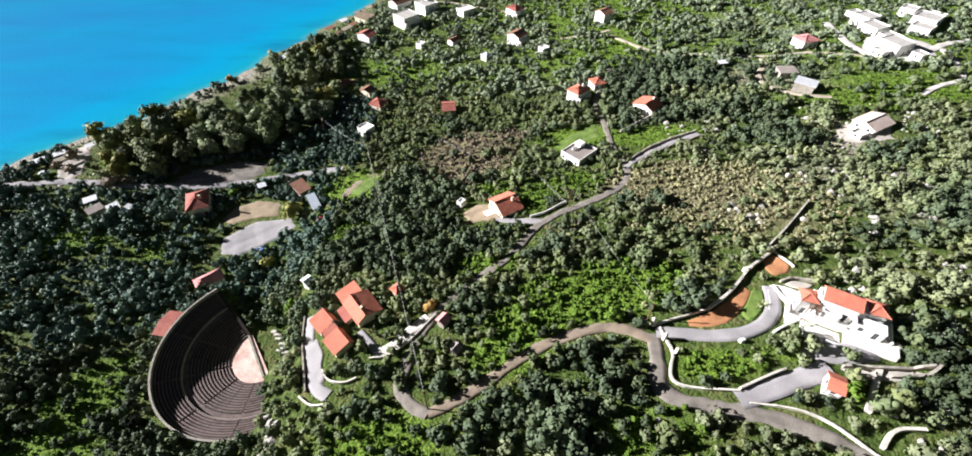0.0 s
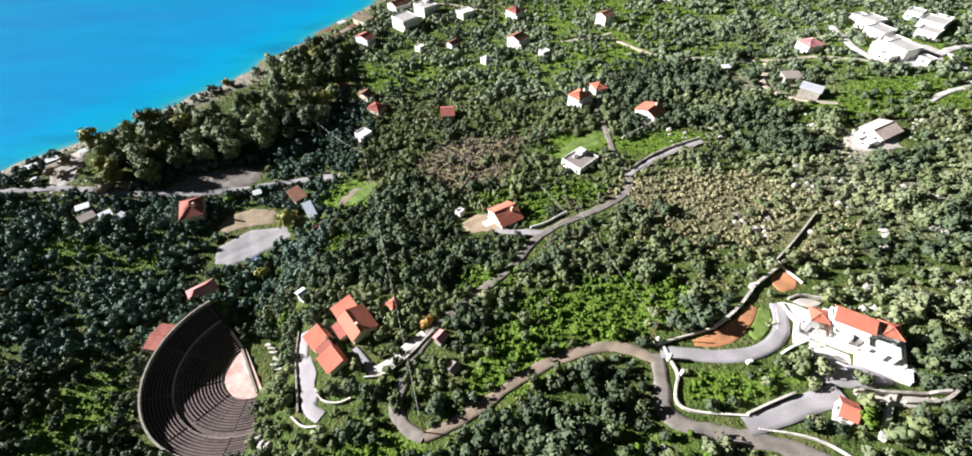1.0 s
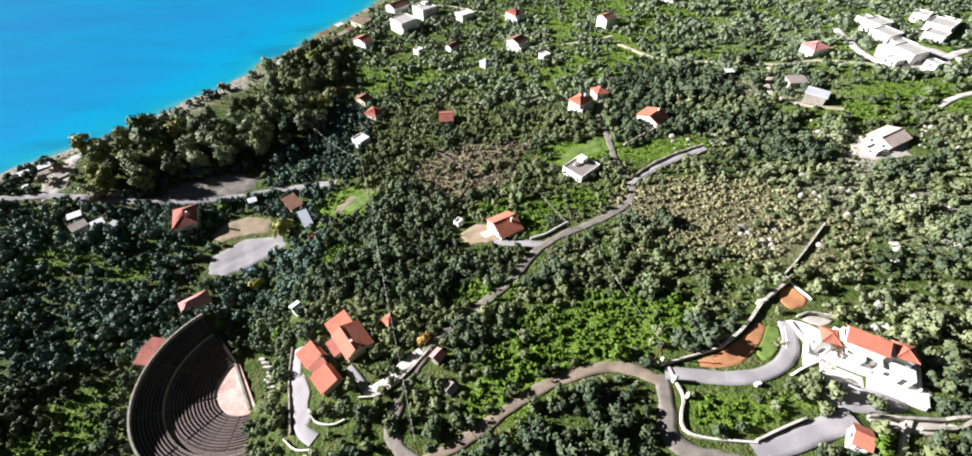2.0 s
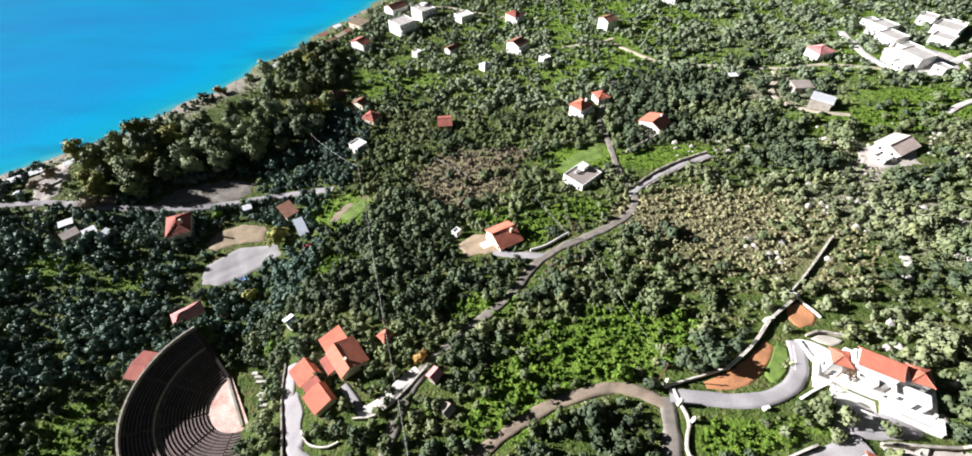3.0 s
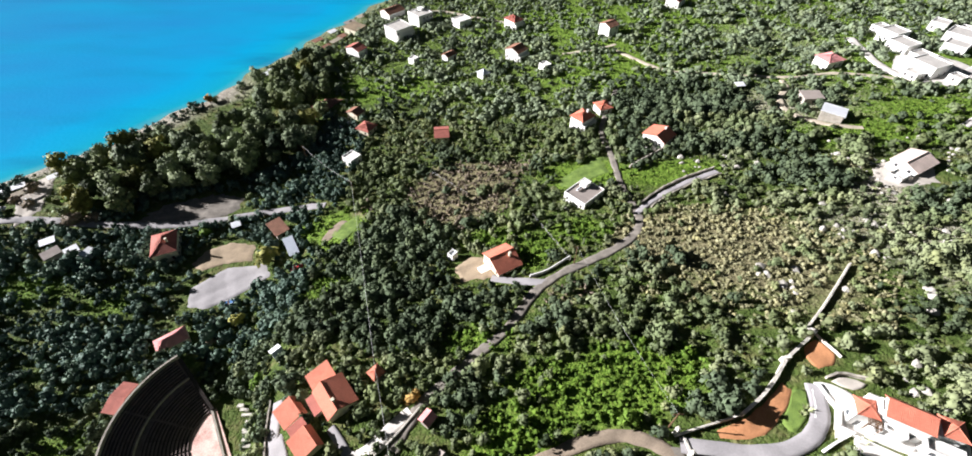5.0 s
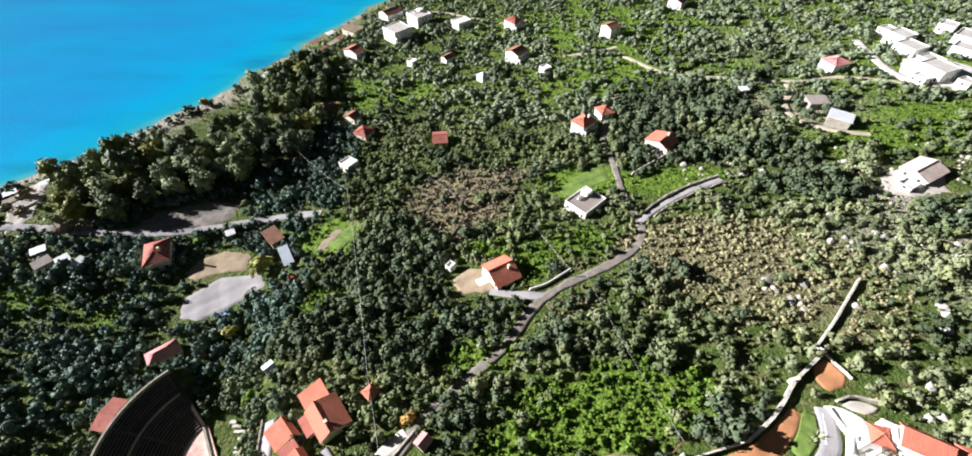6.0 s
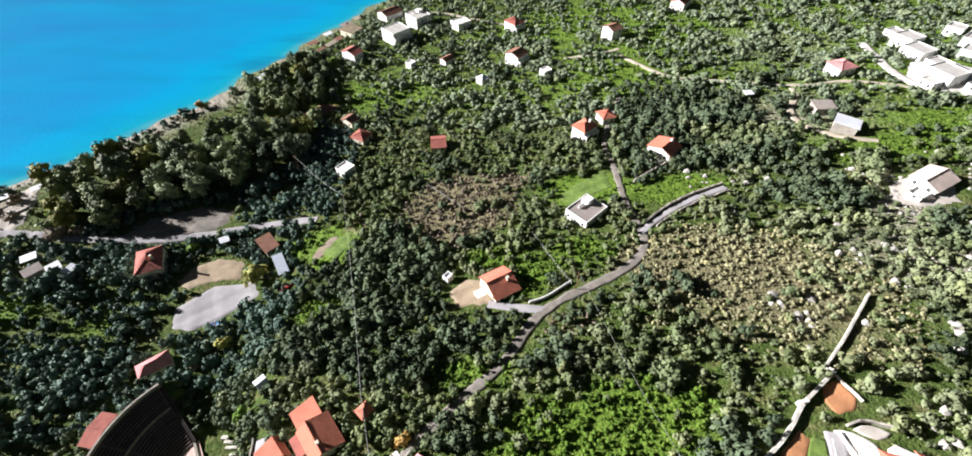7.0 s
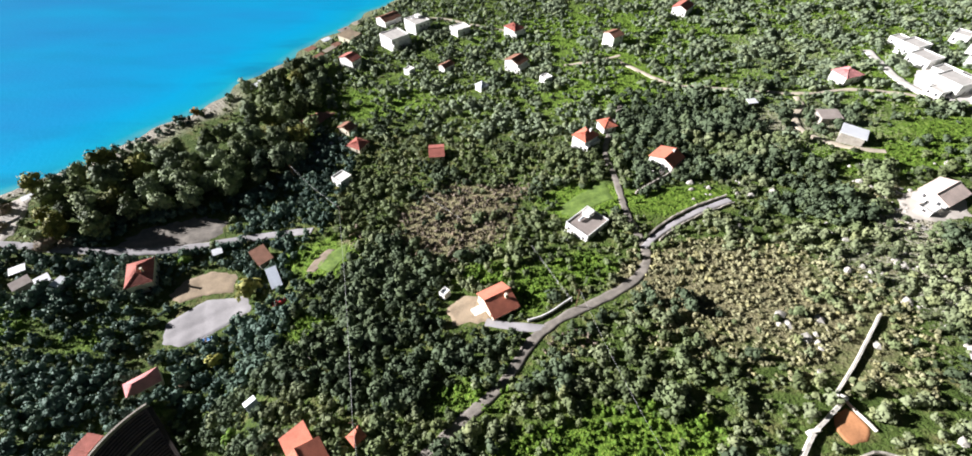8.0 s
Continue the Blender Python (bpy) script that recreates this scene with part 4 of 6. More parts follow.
for hx, hy, hw, hd, hh in ((201, 255, 8, 8, 3.4), (199, 244, 11, 10, 5.6), (195, 231, 11, 11, 4.6), (194, 217, 9, 9, 4.0), (188.5, 206, 12, 12, 6.0), (181, 202.5, 7, 7, 3.2), (193.5, 196, 6, 6, 3.0), (214, 225, 10, 10, 4.6), (222, 234, 13, 12, 6.2), (231.5, 241, 11, 9, 4.0), (227, 253, 9, 8, 4.6)):
    house(hx, hy, 22 if hx < 205 else 38, hw * .92, hd * .92, hh * .85, "flat", "tall white flat-roofed villa block" if hh > 5 else "low white flat-roofed wing of a villa", "white", "roof_pale", margin=0.6)
house(18.8, 272.0, 48, 8.9, 9.6, 5.2, "gable", "two-storey white house with a brown tiled roof", "white", "tile_brown", rise=1.7, extra=balcony)
house(33.0, 252.8, 35, 5.1, 5.2, 3.0, "flat", "small white flat-roofed house", "white", "paving")
house(72.7, 288.7, 35, 8.0, 8.4, 6.0, "gable", "tall white house with a grey-brown roof", "white", "tile_brown", rise=1.4)
house(19.5, 318.0, 40, 8.4, 10.0, 5.0, "hip", "white house with a red hip roof", "white", "tile_red", rise=1.7, extra=balcony)
house(-14.1, 327.7, 39, 10.5, 9.0, 4.0, "flat", "low white house with a roof terrace", "white", "paving")
house(-53.9, 316.3, 44, 13.5, 13.3, 7.0, "flat", "stepped white apartment block near the shore", "white", "roof_pale", extra=balcony, name="apartment_block", category="building")
house(-42.1, 336.2, 42, 12.0, 13.0, 7.0, "flat", "white flat-roofed apartment block", "white", "roof_pale", extra=water_tank, name="apartment_block", category="building")
house(-63.1, 350.4, 46, 14.0, 10.7, 5.0, "gable", "waterfront house with a brown gable roof", "white", "tile_brown", rise=1.9)
house(-85.7, 329.8, 60, 10.4, 10.8, 3.0, "shed", "beach tavern with a tan roof", "cream", "dirt", rise=.6, name="tavern", category="building")
house(-77.2, 293.8, 57, 7.6, 11.0, 4.6, "gable", "white house with a red gable roof near the beach", "white", "tile_red", rise=1.7)
house(-40.5, 278.4, 54, 5.0, 5.0, 3.0, "flat", "small white house in the groves", "white", "paving")
house(-19.6, 279.5, 46, 7.9, 5.4, 3.0, "gable", "small house with a brown roof in the groves", "white", "tile_brown", rise=1.0)
house(0.4, 252.5, 40, 5.2, 5.4, 2.8, "hip", "small house with a pale roof in the groves", "white", "metal_roof", rise=1.0)
house(120.9, 324.3, 51, 12.0, 9.0, 4.6, "gable", "white house with a red roof beyond the groves", "white", "tile_red", rise=1.7)
house(-56.9, 183.6, 54, 6.3, 6.4, 3.8, "flat", "white house at the edge of the wood", "white", "paving")
house(-55.4, 208.9, 63, 7.2, 7.4, 3.0, "hip", "house with a dark red hip roof", "cream", "tile_red", rise=1.5)
house(-63.9, 224.1, 59, 5.9, 7.3, 3.0, "gable", "house with a weathered brown roof", "cream", "tile_brown", rise=1.2)
house(-151.9, 134.5, 47, 4.2, 3.6, 2.4, "shed", "white sheet-metal shed near the coast road", "white", "metal_roof", rise=.4, name="shed", category="shed", openings=False)
house(-145.8, 133.8, 73, 4.0, 2.6, 2.4, "shed", "low white metal shed", "white", "metal_roof", rise=.3, name="shed", category="shed", openings=False)
house(-158.5, 133.0, 50, 5.5, 4.0, 2.6, "shed", "grey shed near the coast road", "stone", "slab", rise=.4, name="shed", category="shed", openings=False)


# ---- the white villa on its terraces ----
def villa():
    z, yaw = 48.2, -30
    root = empty("villa", pose(75, 53, z, 0, 0, yaw), "white villa with orange tiled roofs on broad paved terraces", "villa")
    clear_box(74.3, 53.4, yaw, 20.5, 12, 0.6)

    def terrace(u0, u1, v0, v1, top, label, edges):
        t = part("terrace", box(u0, u1, v0, v1, -8, top), M["paving"], root, label)
        for a, b, c, d in edges:
            part("parapet", merge(box(a, b, c, d, top + .004, top + .8), box(a - .05, b + .05, c - .05, d + .05, top + .804, top + .88)), M["white"], t, "white parapet wall with a coping")
        return t

    terrace(-4.9, 9.6, -2.0, 6.6, 0, "broad upper terrace of pale paving", ((-4.8, -4.6, -1.9, 3.0), (-4.5, 1.2, -1.9, -1.7), (9.3, 9.5, -1.6, 6.3)))
    terrace(-9.2, -4.904, -2.6, 5.2, -1.7, "paved terrace round the corner tower", ((-9.1, -8.9, -2.4, 1.2), (-9.1, -6.6, -2.5, -2.3)))
    terrace(-6.2, 1.4, -6.4, -2.604, -1.15, "lower front terrace of pale paving", ((-6.1, -3.4, -6.3, -6.1), (-1.8, 1.3, -6.3, -6.1)))
    terrace(1.404, 10.4, -5.0, -2.004, 0.22, "front terrace of pale paving beside the lower wing", ((1.6, 10.3, -4.9, -4.7), (10.1, 10.3, -4.6, -2.1)))
    def block(u, v, w, d, h, roof, name, rise=1.2, eave=.35, openings=True, turn=0, base=0):
        b = empty(name, pose(u, v, base, 0, 0, turn), "", "")
        b.parent = root
        rng = random.Random(int(u * 10))
        X, Y = w / 2, d / 2
        cs = [(-X, -Y), (X, -Y), (X, Y), (-X, Y)]
        geos = []
        for k in range(4):
            p, q = cs[k], cs[(k + 1) % 4]
            L = math.hypot(q[0] - p[0], q[1] - p[1])
            holes = windows_for(L, h, rng, door=k == 0) if openings else []
            geos.append(panel(p, q, 0.004, h, holes))
            ax, ay = (q[0] - p[0]) / L, (q[1] - p[1]) / L
            for u0, u1, za, zb in holes:
                c4 = [(p[0] + ax * t - ay * dd, p[1] + ay * t + ax * dd) for t, dd in ((u0, .14), (u1, .14), (u1, .18), (u0, .18))]
                part("window", hull_prism([(*c, za) for c in c4], [(*c, zb) for c in c4]), M["glass"], b)
        if roof == "flat":
            part("parapet", ring_wall(X, Y, .25, h + .004, h + .5), M["white"], b)
            part("roof", box(-X + .251, X - .251, -Y + .251, Y - .251, h - .2, h + .02), M["paving"], b)
        elif roof == "gable":
            ym = Y * .45
            for sx in (-1, 1):
                g = [(sx * X, -Y, h), (sx * X, Y, h), (sx * X, ym, h + rise)]
                i = [(a - sx * .3, c, e) for a, c, e in g]
                geos.append(hull_prism(g, i) if sx < 0 else hull_prism(i, g))
            for sy in (-1, 1):
                E, sl = -sy * (X + eave), rise / abs(sy * Y - ym)
                part("roof", corrugated((-E, sy * (Y + eave), h - eave * sl + .18), (E, sy * (Y + eave), h - eave * sl + .18), (E, ym, h + rise + .18), (-E, ym, h + rise + .18)), M["tile"], b)
            part("ridge_cap", tube([(-X - eave, ym, h + rise + .2), (X + eave, ym, h + rise + .2)], [.14, .14], 8), M["tile"], b)
        else:
            A, B = X + eave, Y + eave
            top = (0, 0, h + rise)
            ring = [(-A, -B, h + .02), (A, -B, h + .02), (A, B, h + .02), (-A, B, h + .02)]
            for k in range(4):
                part("roof", corrugated(ring[k], ring[(k + 1) % 4], top, top), M["tile"], b)
                part("ridge_cap", tube([ring[k], top], [.12, .12], 6), M["tile"], b)
        raise_walls(geos, M["white"], b)
        return b

    block(-1.2, 1.9, 6.6, 3.8, 4.5, "gable", "main_wing", .9)
    block(-6.9, 0.9, 3.0, 3.0, 4.6, "pyramid", "corner_tower", 1.0, turn=12, base=-1.7)
    block(5.2, 3.0, 3.3, 3.3, 4.2, "pyramid", "end_pavilion", 1.0, turn=8)
    block(-4.95, 1.9, 0.9, 2.6, 4.0, "flat", "linking_bay", openings=False)
    block(2.85, 2.0, 1.3, 3.0, 3.8, "flat", "linking_bay", openings=False)
    block(4.8, -0.5, 5.6, 2.6, 2.2, "flat", "lower_wing")
    block(-2.2, -0.85, 3.4, 1.3, 2.1, "flat", "veranda", openings=False)
    b = part("pergola", merge(*[box(-1.0 + .25 * k, -.9 + .25 * k, -.9, .9, 2.4, 2.55) for k in range(9)], box(-1.1, 1.2, -.9, -.75, 2.2, 2.396), box(-1.1, 1.2, .75, .9, 2.2, 2.396), *[box(a, a + .14, c, c + .14, 0.004, 2.196) for a in (-1.05, 1.0) for c in (-.9, .76)]), M["wood"], root, "dark wooden pergola")
    b.matrix_basis = pose(-5.4, -1.0, 0, 0, 0, 0)
    for u, v, top, turn in ((-2.6, -6.42, -1.15, 0), (-8.2, -2.62, -1.7, 0)):
        edge = [q for k in range(14) for q in ((-.35 * k, -.17 * (k + 1)), (-.35 * (k + 1), -.17 * (k + 1)))]
        edge = [(0, -3.4)] + edge + [(-4.9, -3.4)]
        st = part("garden_steps", hull_prism([(-.8, a, c) for a, c in edge], [(.8, a, c) for a, c in edge]), M["paving"], root, "pale steps down to the garden")
        st.matrix_basis = pose(u, v, top, 0, 0, turn)
    return root


villa()


# ---- the open-air theatre ----
def arc(r0, r1, z0, z1, a0, a1, gap=3.0, slope=0.0):
    """A curved block from radius r0 to r1, angles in degrees."""
    n = max(2, int((a1 - a0) / gap) + 1)
    verts, fs = [], []
    for k in range(n + 1):
        a = radians(a0 + (a1 - a0) * k / n)
        c, s = math.cos(a), math.sin(a)
        verts += [(r0 * c, r0 * s, z0), (r1 * c, r1 * s, z0), (r1 * c, r1 * s, z1), (r0 * c, r0 * s, z1)]
    for k in range(n):
        i = 4 * k
        for a, b in ((0, 1), (1, 2), (2, 3), (3, 0)):
            fs.append((i + a, i + b, i + 4 + b, i + 4 + a))
    fs += [(3, 2, 1, 0), (4 * n, 4 * n + 1, 4 * n + 2, 4 * n + 3)]
    return verts, [f[::-1] for f in fs]


def theatre():
    root = empty("theatre", pose(THX, THY, 0), "open-air stone theatre with curved tiers and a pink stage floor", "theatre")
    A0, A1, Z = 136.0, 295.0, 4.4
    part("stage_floor", hull_prism(*[[(9.1 * math.cos(radians(a)), 9.1 * math.sin(radians(a)), z) for a in range(128, 305, 8)] for z in (3.0, Z)]), M["floor_pink"], root, "worn pink paving of the orchestra")
    part("stage_edge", box(-1, 1, -.4, .4, 0, .5), M["stone"], root, "low pale stone edge").matrix_basis = pose(-1.9, -0.2, Z - .2, 0, 0, 124) @ Matrix.Diagonal((8.6, .8, 1, 1))
    r, z = 9.3, Z
    rows, cuts = [], (136, 153, 171, 188, 206, 223, 241, 259, 277, 295)
    for k in range(12):
        rows.append((r, z + .3, .84))
        r, z = r + .84, z + .235
    r_walk, z_walk = r, z
    part("walkway", arc(r, r + 1.7, z - 2.2, z + .06, A0 - 2, A1 + 1), M["seat"], root, "curved walkway between the tiers")
    r, z = r + 1.7, z + .55
    part("walkway_wall", arc(r - .22, r, z_walk + .064, z + .25, A0 - 1, A1), M["stone"], root, "pale low wall behind the walkway")
    for k in range(8):
        rows.append((r, z + .32, .78))
        r, z = r + .78, z + .30
    rr = random.Random(5)
    for r0, top, wide in rows:
        upper = r0 > r_walk
        for a, b in zip(cuts, cuts[1:]):
            gap_a, gap_b = [(0.27 if c in cuts[::2] else 0.05) / r0 * 57.3 for c in (a, b)]
            # tier body takes the riser colour, with the shade between benches painted in
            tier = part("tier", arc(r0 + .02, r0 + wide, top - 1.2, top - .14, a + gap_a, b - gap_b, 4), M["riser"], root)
            bench = part("bench", arc(r0 - .06, r0 + .36, top - .136, top + rr.uniform(-.02, .02), a + gap_a, b - gap_b, 4), M["seat"], tier)
        for a in cuts[::2]:
            h = .27 / r0 * 57.3
            part("stair", merge(arc(r0, r0 + wide / 2, top - 1.2, top - .22, a - h * .96, a + h * .96, 2), arc(r0 + wide / 2 + .004, r0 + wide, top - 1.2, top - .1, a - h * .96, a + h * .96, 2)), M["seat"], root)
    part("rim_wall", arc(r, r + .55, z - 6.0, z + 1.1, A0 - 2, A1, 3), M["stone"], root, "pale stone wall round the rim")
    for a, r1 in ((A1 + .6, r), (A0 - .6, r)):
        s = 1 if a > 200 else -1
        g = [(q * math.cos(radians(a + s * dd)), q * math.sin(radians(a + s * dd)), zz) for q, dd, zz in ((9.3, 0, 3.6), (r1, 0, 3.6), (r1, 2.0, 3.6), (9.3, 5, 3.6))]
        t = [(x, y, zz) for (x, y, _), zz in zip(g, (4.9, z - .3, z - .3, 4.9))]
        part("end_wall", hull_prism(g, t) if s > 0 else hull_prism(g[::-1], t[::-1]), M["riser"], root, "sloping stone end wall in the shade-toned step colour")
    # stumps of a stage building
    for k in range(22):
        x, y = -4.5 + (k % 11) * 1.3, 8.2 - (k % 11) * 1.6 + rr.uniform(-.6, .6)
        x += 4.4 + rr.uniform(-.8, 1.6) + (k // 11) * 1.9
        zz = height(THX + x, THY + y) - .3
        w = rr.uniform(.4, 1.1)
        part("stage_block", hull_prism([(x - w, y - .4, zz), (x + w, y - .5, zz), (x + w, y + .4, zz), (x - w, y + .5, zz)], [(x - w * .9, y - .35, zz + rr.uniform(.6, 1.2)), (x + w * .9, y - .4, zz + .9), (x + w * .85, y + .35, zz + .9), (x - w * .9, y + .4, zz + .8)]), M["wall"], root, "broken stone block")
    return root


theatre()
cell_angle = np.degrees(np.arctan2(CY - THY, CX - THX)) % 360
taken[(np.hypot(CX - THX, CY - THY) < np.where((cell_angle > 128) & (cell_angle < 299), 29.0, 10.5))] = True
taken[inside_polygon([(-76, 78), (-68, 80), (-58, 62), (-58, 52), (-66, 58)], CX, CY)] = True


# ---- plants ----
def leaf_cards(rng, centres, outs, size, tilt=0.5):
    """Small leaf clumps, each a bent four-cornered sheet, at the centres, facing more or less outwards."""
    n = len(centres)
    o = outs + rng.normal(0, tilt, (n, 3)) * 0.6
    o /= np.linalg.norm(o, axis=1, keepdims=True) + 1e-9
    u = np.cross(o, rng.normal(0, 1, (n, 3)))
    u /= np.linalg.norm(u, axis=1, keepdims=True) + 1e-9
    v = np.cross(o, u)
    s = size * rng.uniform(0.65, 1.35, (n, 1))
    j = rng.uniform(0.55, 1.2, (n, 4, 1))
    q = np.stack([u, v, -u * 0.8, -v], 1) * j * s[:, None, :]
    return (centres[:, None, :] + q).reshape(-1, 3), np.arange(4 * n).reshape(n, 4)


ICO_V = np.array([(0, 0, 1)] + [(0.894 * math.cos(a * 1.2566), 0.894 * math.sin(a * 1.2566), 0.447) for a in range(5)] + [(0.894 * math.cos(a * 1.2566 + 0.628), 0.894 * math.sin(a * 1.2566 + 0.628), -0.447) for a in range(5)] + [(0, 0, -1)])
ICO_F = [(0, 1 + k, 1 + (k + 1) % 5) for k in range(5)] + [(1 + k, 6 + k, 1 + (k + 1) % 5) for k in range(5)] + [(6 + k, 6 + (k + 1) % 5, 1 + (k + 1) % 5) for k in range(5)] + [(11, 6 + (k + 1) % 5, 6 + k) for k in range(5)]


def crown(seed, blobs, cards, size, flat=0.75, spread=0.55, low=-0.35, core=0.86, hearts=3, lumps=(0.38, 0.58), rough=0.25):
    """A crown one unit in radius, standing on z = 0: leaf clumps over several uneven boughs round darker hearts.
    Returns corners, quads, triangles and the soft normals that a mass of small leaves has."""
    rng = np.random.RandomState(seed)
    centres = rng.normal(0, 1, (blobs, 3))
    centres /= np.linalg.norm(centres, axis=1, keepdims=True)
    centres *= spread * rng.uniform(0.6, 1.1, (blobs, 1))
    centres[0] *= 0.2
    rad = rng.uniform(*lumps, blobs)
    rad[0] = 0.62
    V, Q, T, N = [], [], [], []
    k0 = 0
    per = np.maximum(3, (cards * rad ** 2 / (rad ** 2).sum()).astype(int))
    for c, r, m in zip(centres, rad, per):
        o = rng.normal(0, 1, (m * 2, 3))
        o /= np.linalg.norm(o, axis=1, keepdims=True)
        o = o[o[:, 2] > low][:m]
        v, q = leaf_cards(rng, c + o * r * rng.uniform(0.85, 1.12, (len(o), 1)), o, size)
        V.append(v), Q.append(q + k0)
        N.append(np.repeat(o + 0.5 * c + rng.normal(0, rough, o.shape), 4, 0) + (v - c) * 0.3)
        k0 += len(v)
        if len(T) < hearts:
            jig = rng.uniform(0.8, 1.0, (12, 1))
            V.append(c + ICO_V * r * core * jig), T.append(np.array(ICO_F) + k0), N.append(ICO_V + 0.5 * c)
            k0 += 12
    V, N = np.vstack(V), np.vstack(N)
    V[:, 2] = V[:, 2] * flat
    V[:, 2] -= np.percentile(V[:, 2], 3)
    return V, np.vstack(Q), np.vstack(T), N / (np.linalg.norm(N, axis=1, keepdims=True) + 1e-9)


def write_mesh(name, V, Q, T, tones=None, normals=None):
    """A mesh from arrays of corners, quads and triangles, with soft normals where they are given."""
    me = bpy.data.meshes.new(name)
    me.vertices.add(len(V))
    me.vertices.foreach_set("co", V.astype(np.float32).ravel())
    nl = Q.size + T.size
    me.loops.add(nl)
    me.loops.foreach_set("vertex_index", np.r_[Q.ravel(), T.ravel()].astype(np.int32))
    me.polygons.add(len(Q) + len(T))
    me.polygons.foreach_set("loop_start", np.r_[np.arange(len(Q)) * 4, Q.size + np.arange(len(T)) * 3].astype(np.int32))
    if tones is not None:
        a = me.attributes.new("tone", "FLOAT", "POINT")
        a.data.foreach_set("value", tones.astype(np.float32))
    me.update(calc_edges=True)
    if normals is not None:
        me.polygons.foreach_set("use_smooth", np.ones(len(me.polygons), bool))
        a = me.attributes.new("custom_normal", "FLOAT_VECTOR", "POINT")
        a.data.foreach_set("vector", normals.astype(np.float32).ravel())
        me.update()
    return me


def stand(name, rows, models, mat, label, category, kind="stuff"):
    """Many plants joined into one mesh. Rows: x, y, radius, height factor, turn, tone."""
    V, Q, T, N, tone, k = [], [], [], [], [], 0
    for n, (x, y, r, hf, turn, tn) in enumerate(rows):
        v, q, t, nv = models[n % len(models)]
        c, s = math.cos(turn), math.sin(turn)
        w = np.c_[(v[:, 0] * c - v[:, 1] * s) * r + x, (v[:, 0] * s + v[:, 1] * c) * r + y, v[:, 2] * r * hf + height(x, y) + 0.15 * r]
        V.append(w), Q.append(q + k), T.append(t + k), N.append(np.c_[nv[:, 0] * c - nv[:, 1] * s, nv[:, 0] * s + nv[:, 1] * c, nv[:, 2]]), tone.append(np.full(len(w), tn))
        k += len(w)
    if not V:
        return None
    me = write_mesh(name, np.vstack(V), np.vstack(Q), np.vstack(T), np.concatenate(tone), np.vstack(N))
    me.materials.append(mat)
    return tagged(new(name, me), label, category, kind=kind)


BUSHY = [crown(10 + k, 7, 74, 0.184, low=-0.2, spread=0.66, lumps=(0.27, 0.46), hearts=4) for k in range(8)]
BUSHY_LOW = [crown(30 + k, 4, 26, 0.29, low=-0.15, hearts=2) for k in range(6)]
SHRUB = [crown(50 + k, 3, 20, 0.32, flat=0.9, low=-0.1, hearts=1) for k in range(6)]
TALL = [crown(70 + k, 18, 640, 0.085, flat=1.0, spread=0.72, core=0.82, hearts=18, lumps=(0.22, 0.42)) for k in range(6)]
TUFT = [crown(120 + k, 1, 8, 0.5, flat=0.7, low=0.0, core=0.5) for k in range(4)]
SPIRE = [crown(90 + k, 4, 150, 0.17, flat=2.6, spread=0.22) for k in range(3)]

rng = np.random.RandomState(11)
COAST = [(-208.9, 157.2), (-190.3, 172.3), (-173.3, 203), (-146.7, 236), (-118.5, 275.7), (-96, 308), (-79.8, 242), (-79.3, 196.4), (-106.6, 174.6), (-139.4, 168.9), (-160.1, 156.5), (-174, 154.4)]


def greenness(x, y):
    return min(1.0, sum(s * math.exp(-(((x - a) / c) ** 2 + ((y - b) / d) ** 2)) for a, b, c, d, s in GREEN))


def dryness(x, y):
    return min(1.0, sum(s * math.exp(-(((x - a) / c) ** 2 + ((y - b) / d) ** 2)) for a, b, c, d, s in DRY))


def darkness(x, y):
    return min(1.0, sum(math.exp(-(((x - a) / c) ** 2 + ((y - b) / d) ** 2)) for a, b, c, d in DARK))


def seen(x, y):
    """Roughly the stretch of land that comes into view."""
    return -108 - 0.76 * max(y, 25) < x < 72 + 0.79 * max(y, 20) and x > shore_x(y) + 5


MEADOWS = ([(26, 150.5), (48.5, 167), (47.8, 153.4), (40, 150), (30, 144)], [(53, 149), (58, 153), (74, 161), (82, 160), (80, 149), (62, 142), (54, 137)])
olive, olive_far, wood, scrub, low, tufts, lower = [], [], [], [], [], [], []
step_m = 2.3


def field(x, y, scale, layer):
    """Smooth random field over the hillside."""
    return noise.noise(Vector((x * scale, y * scale, layer)))


def sprinkle(rows, x, y, count, reach, small, large, tall, turn):
    """A few low plants round a spot, where nothing else stands."""
    for k in range(count):
        q = (x + rng.uniform(-reach, reach), y + rng.uniform(-reach, reach))
        if not is_taken(*q):
            rows.append((*q, rng.uniform(small, large), tall, turn + k, rng.rand()))


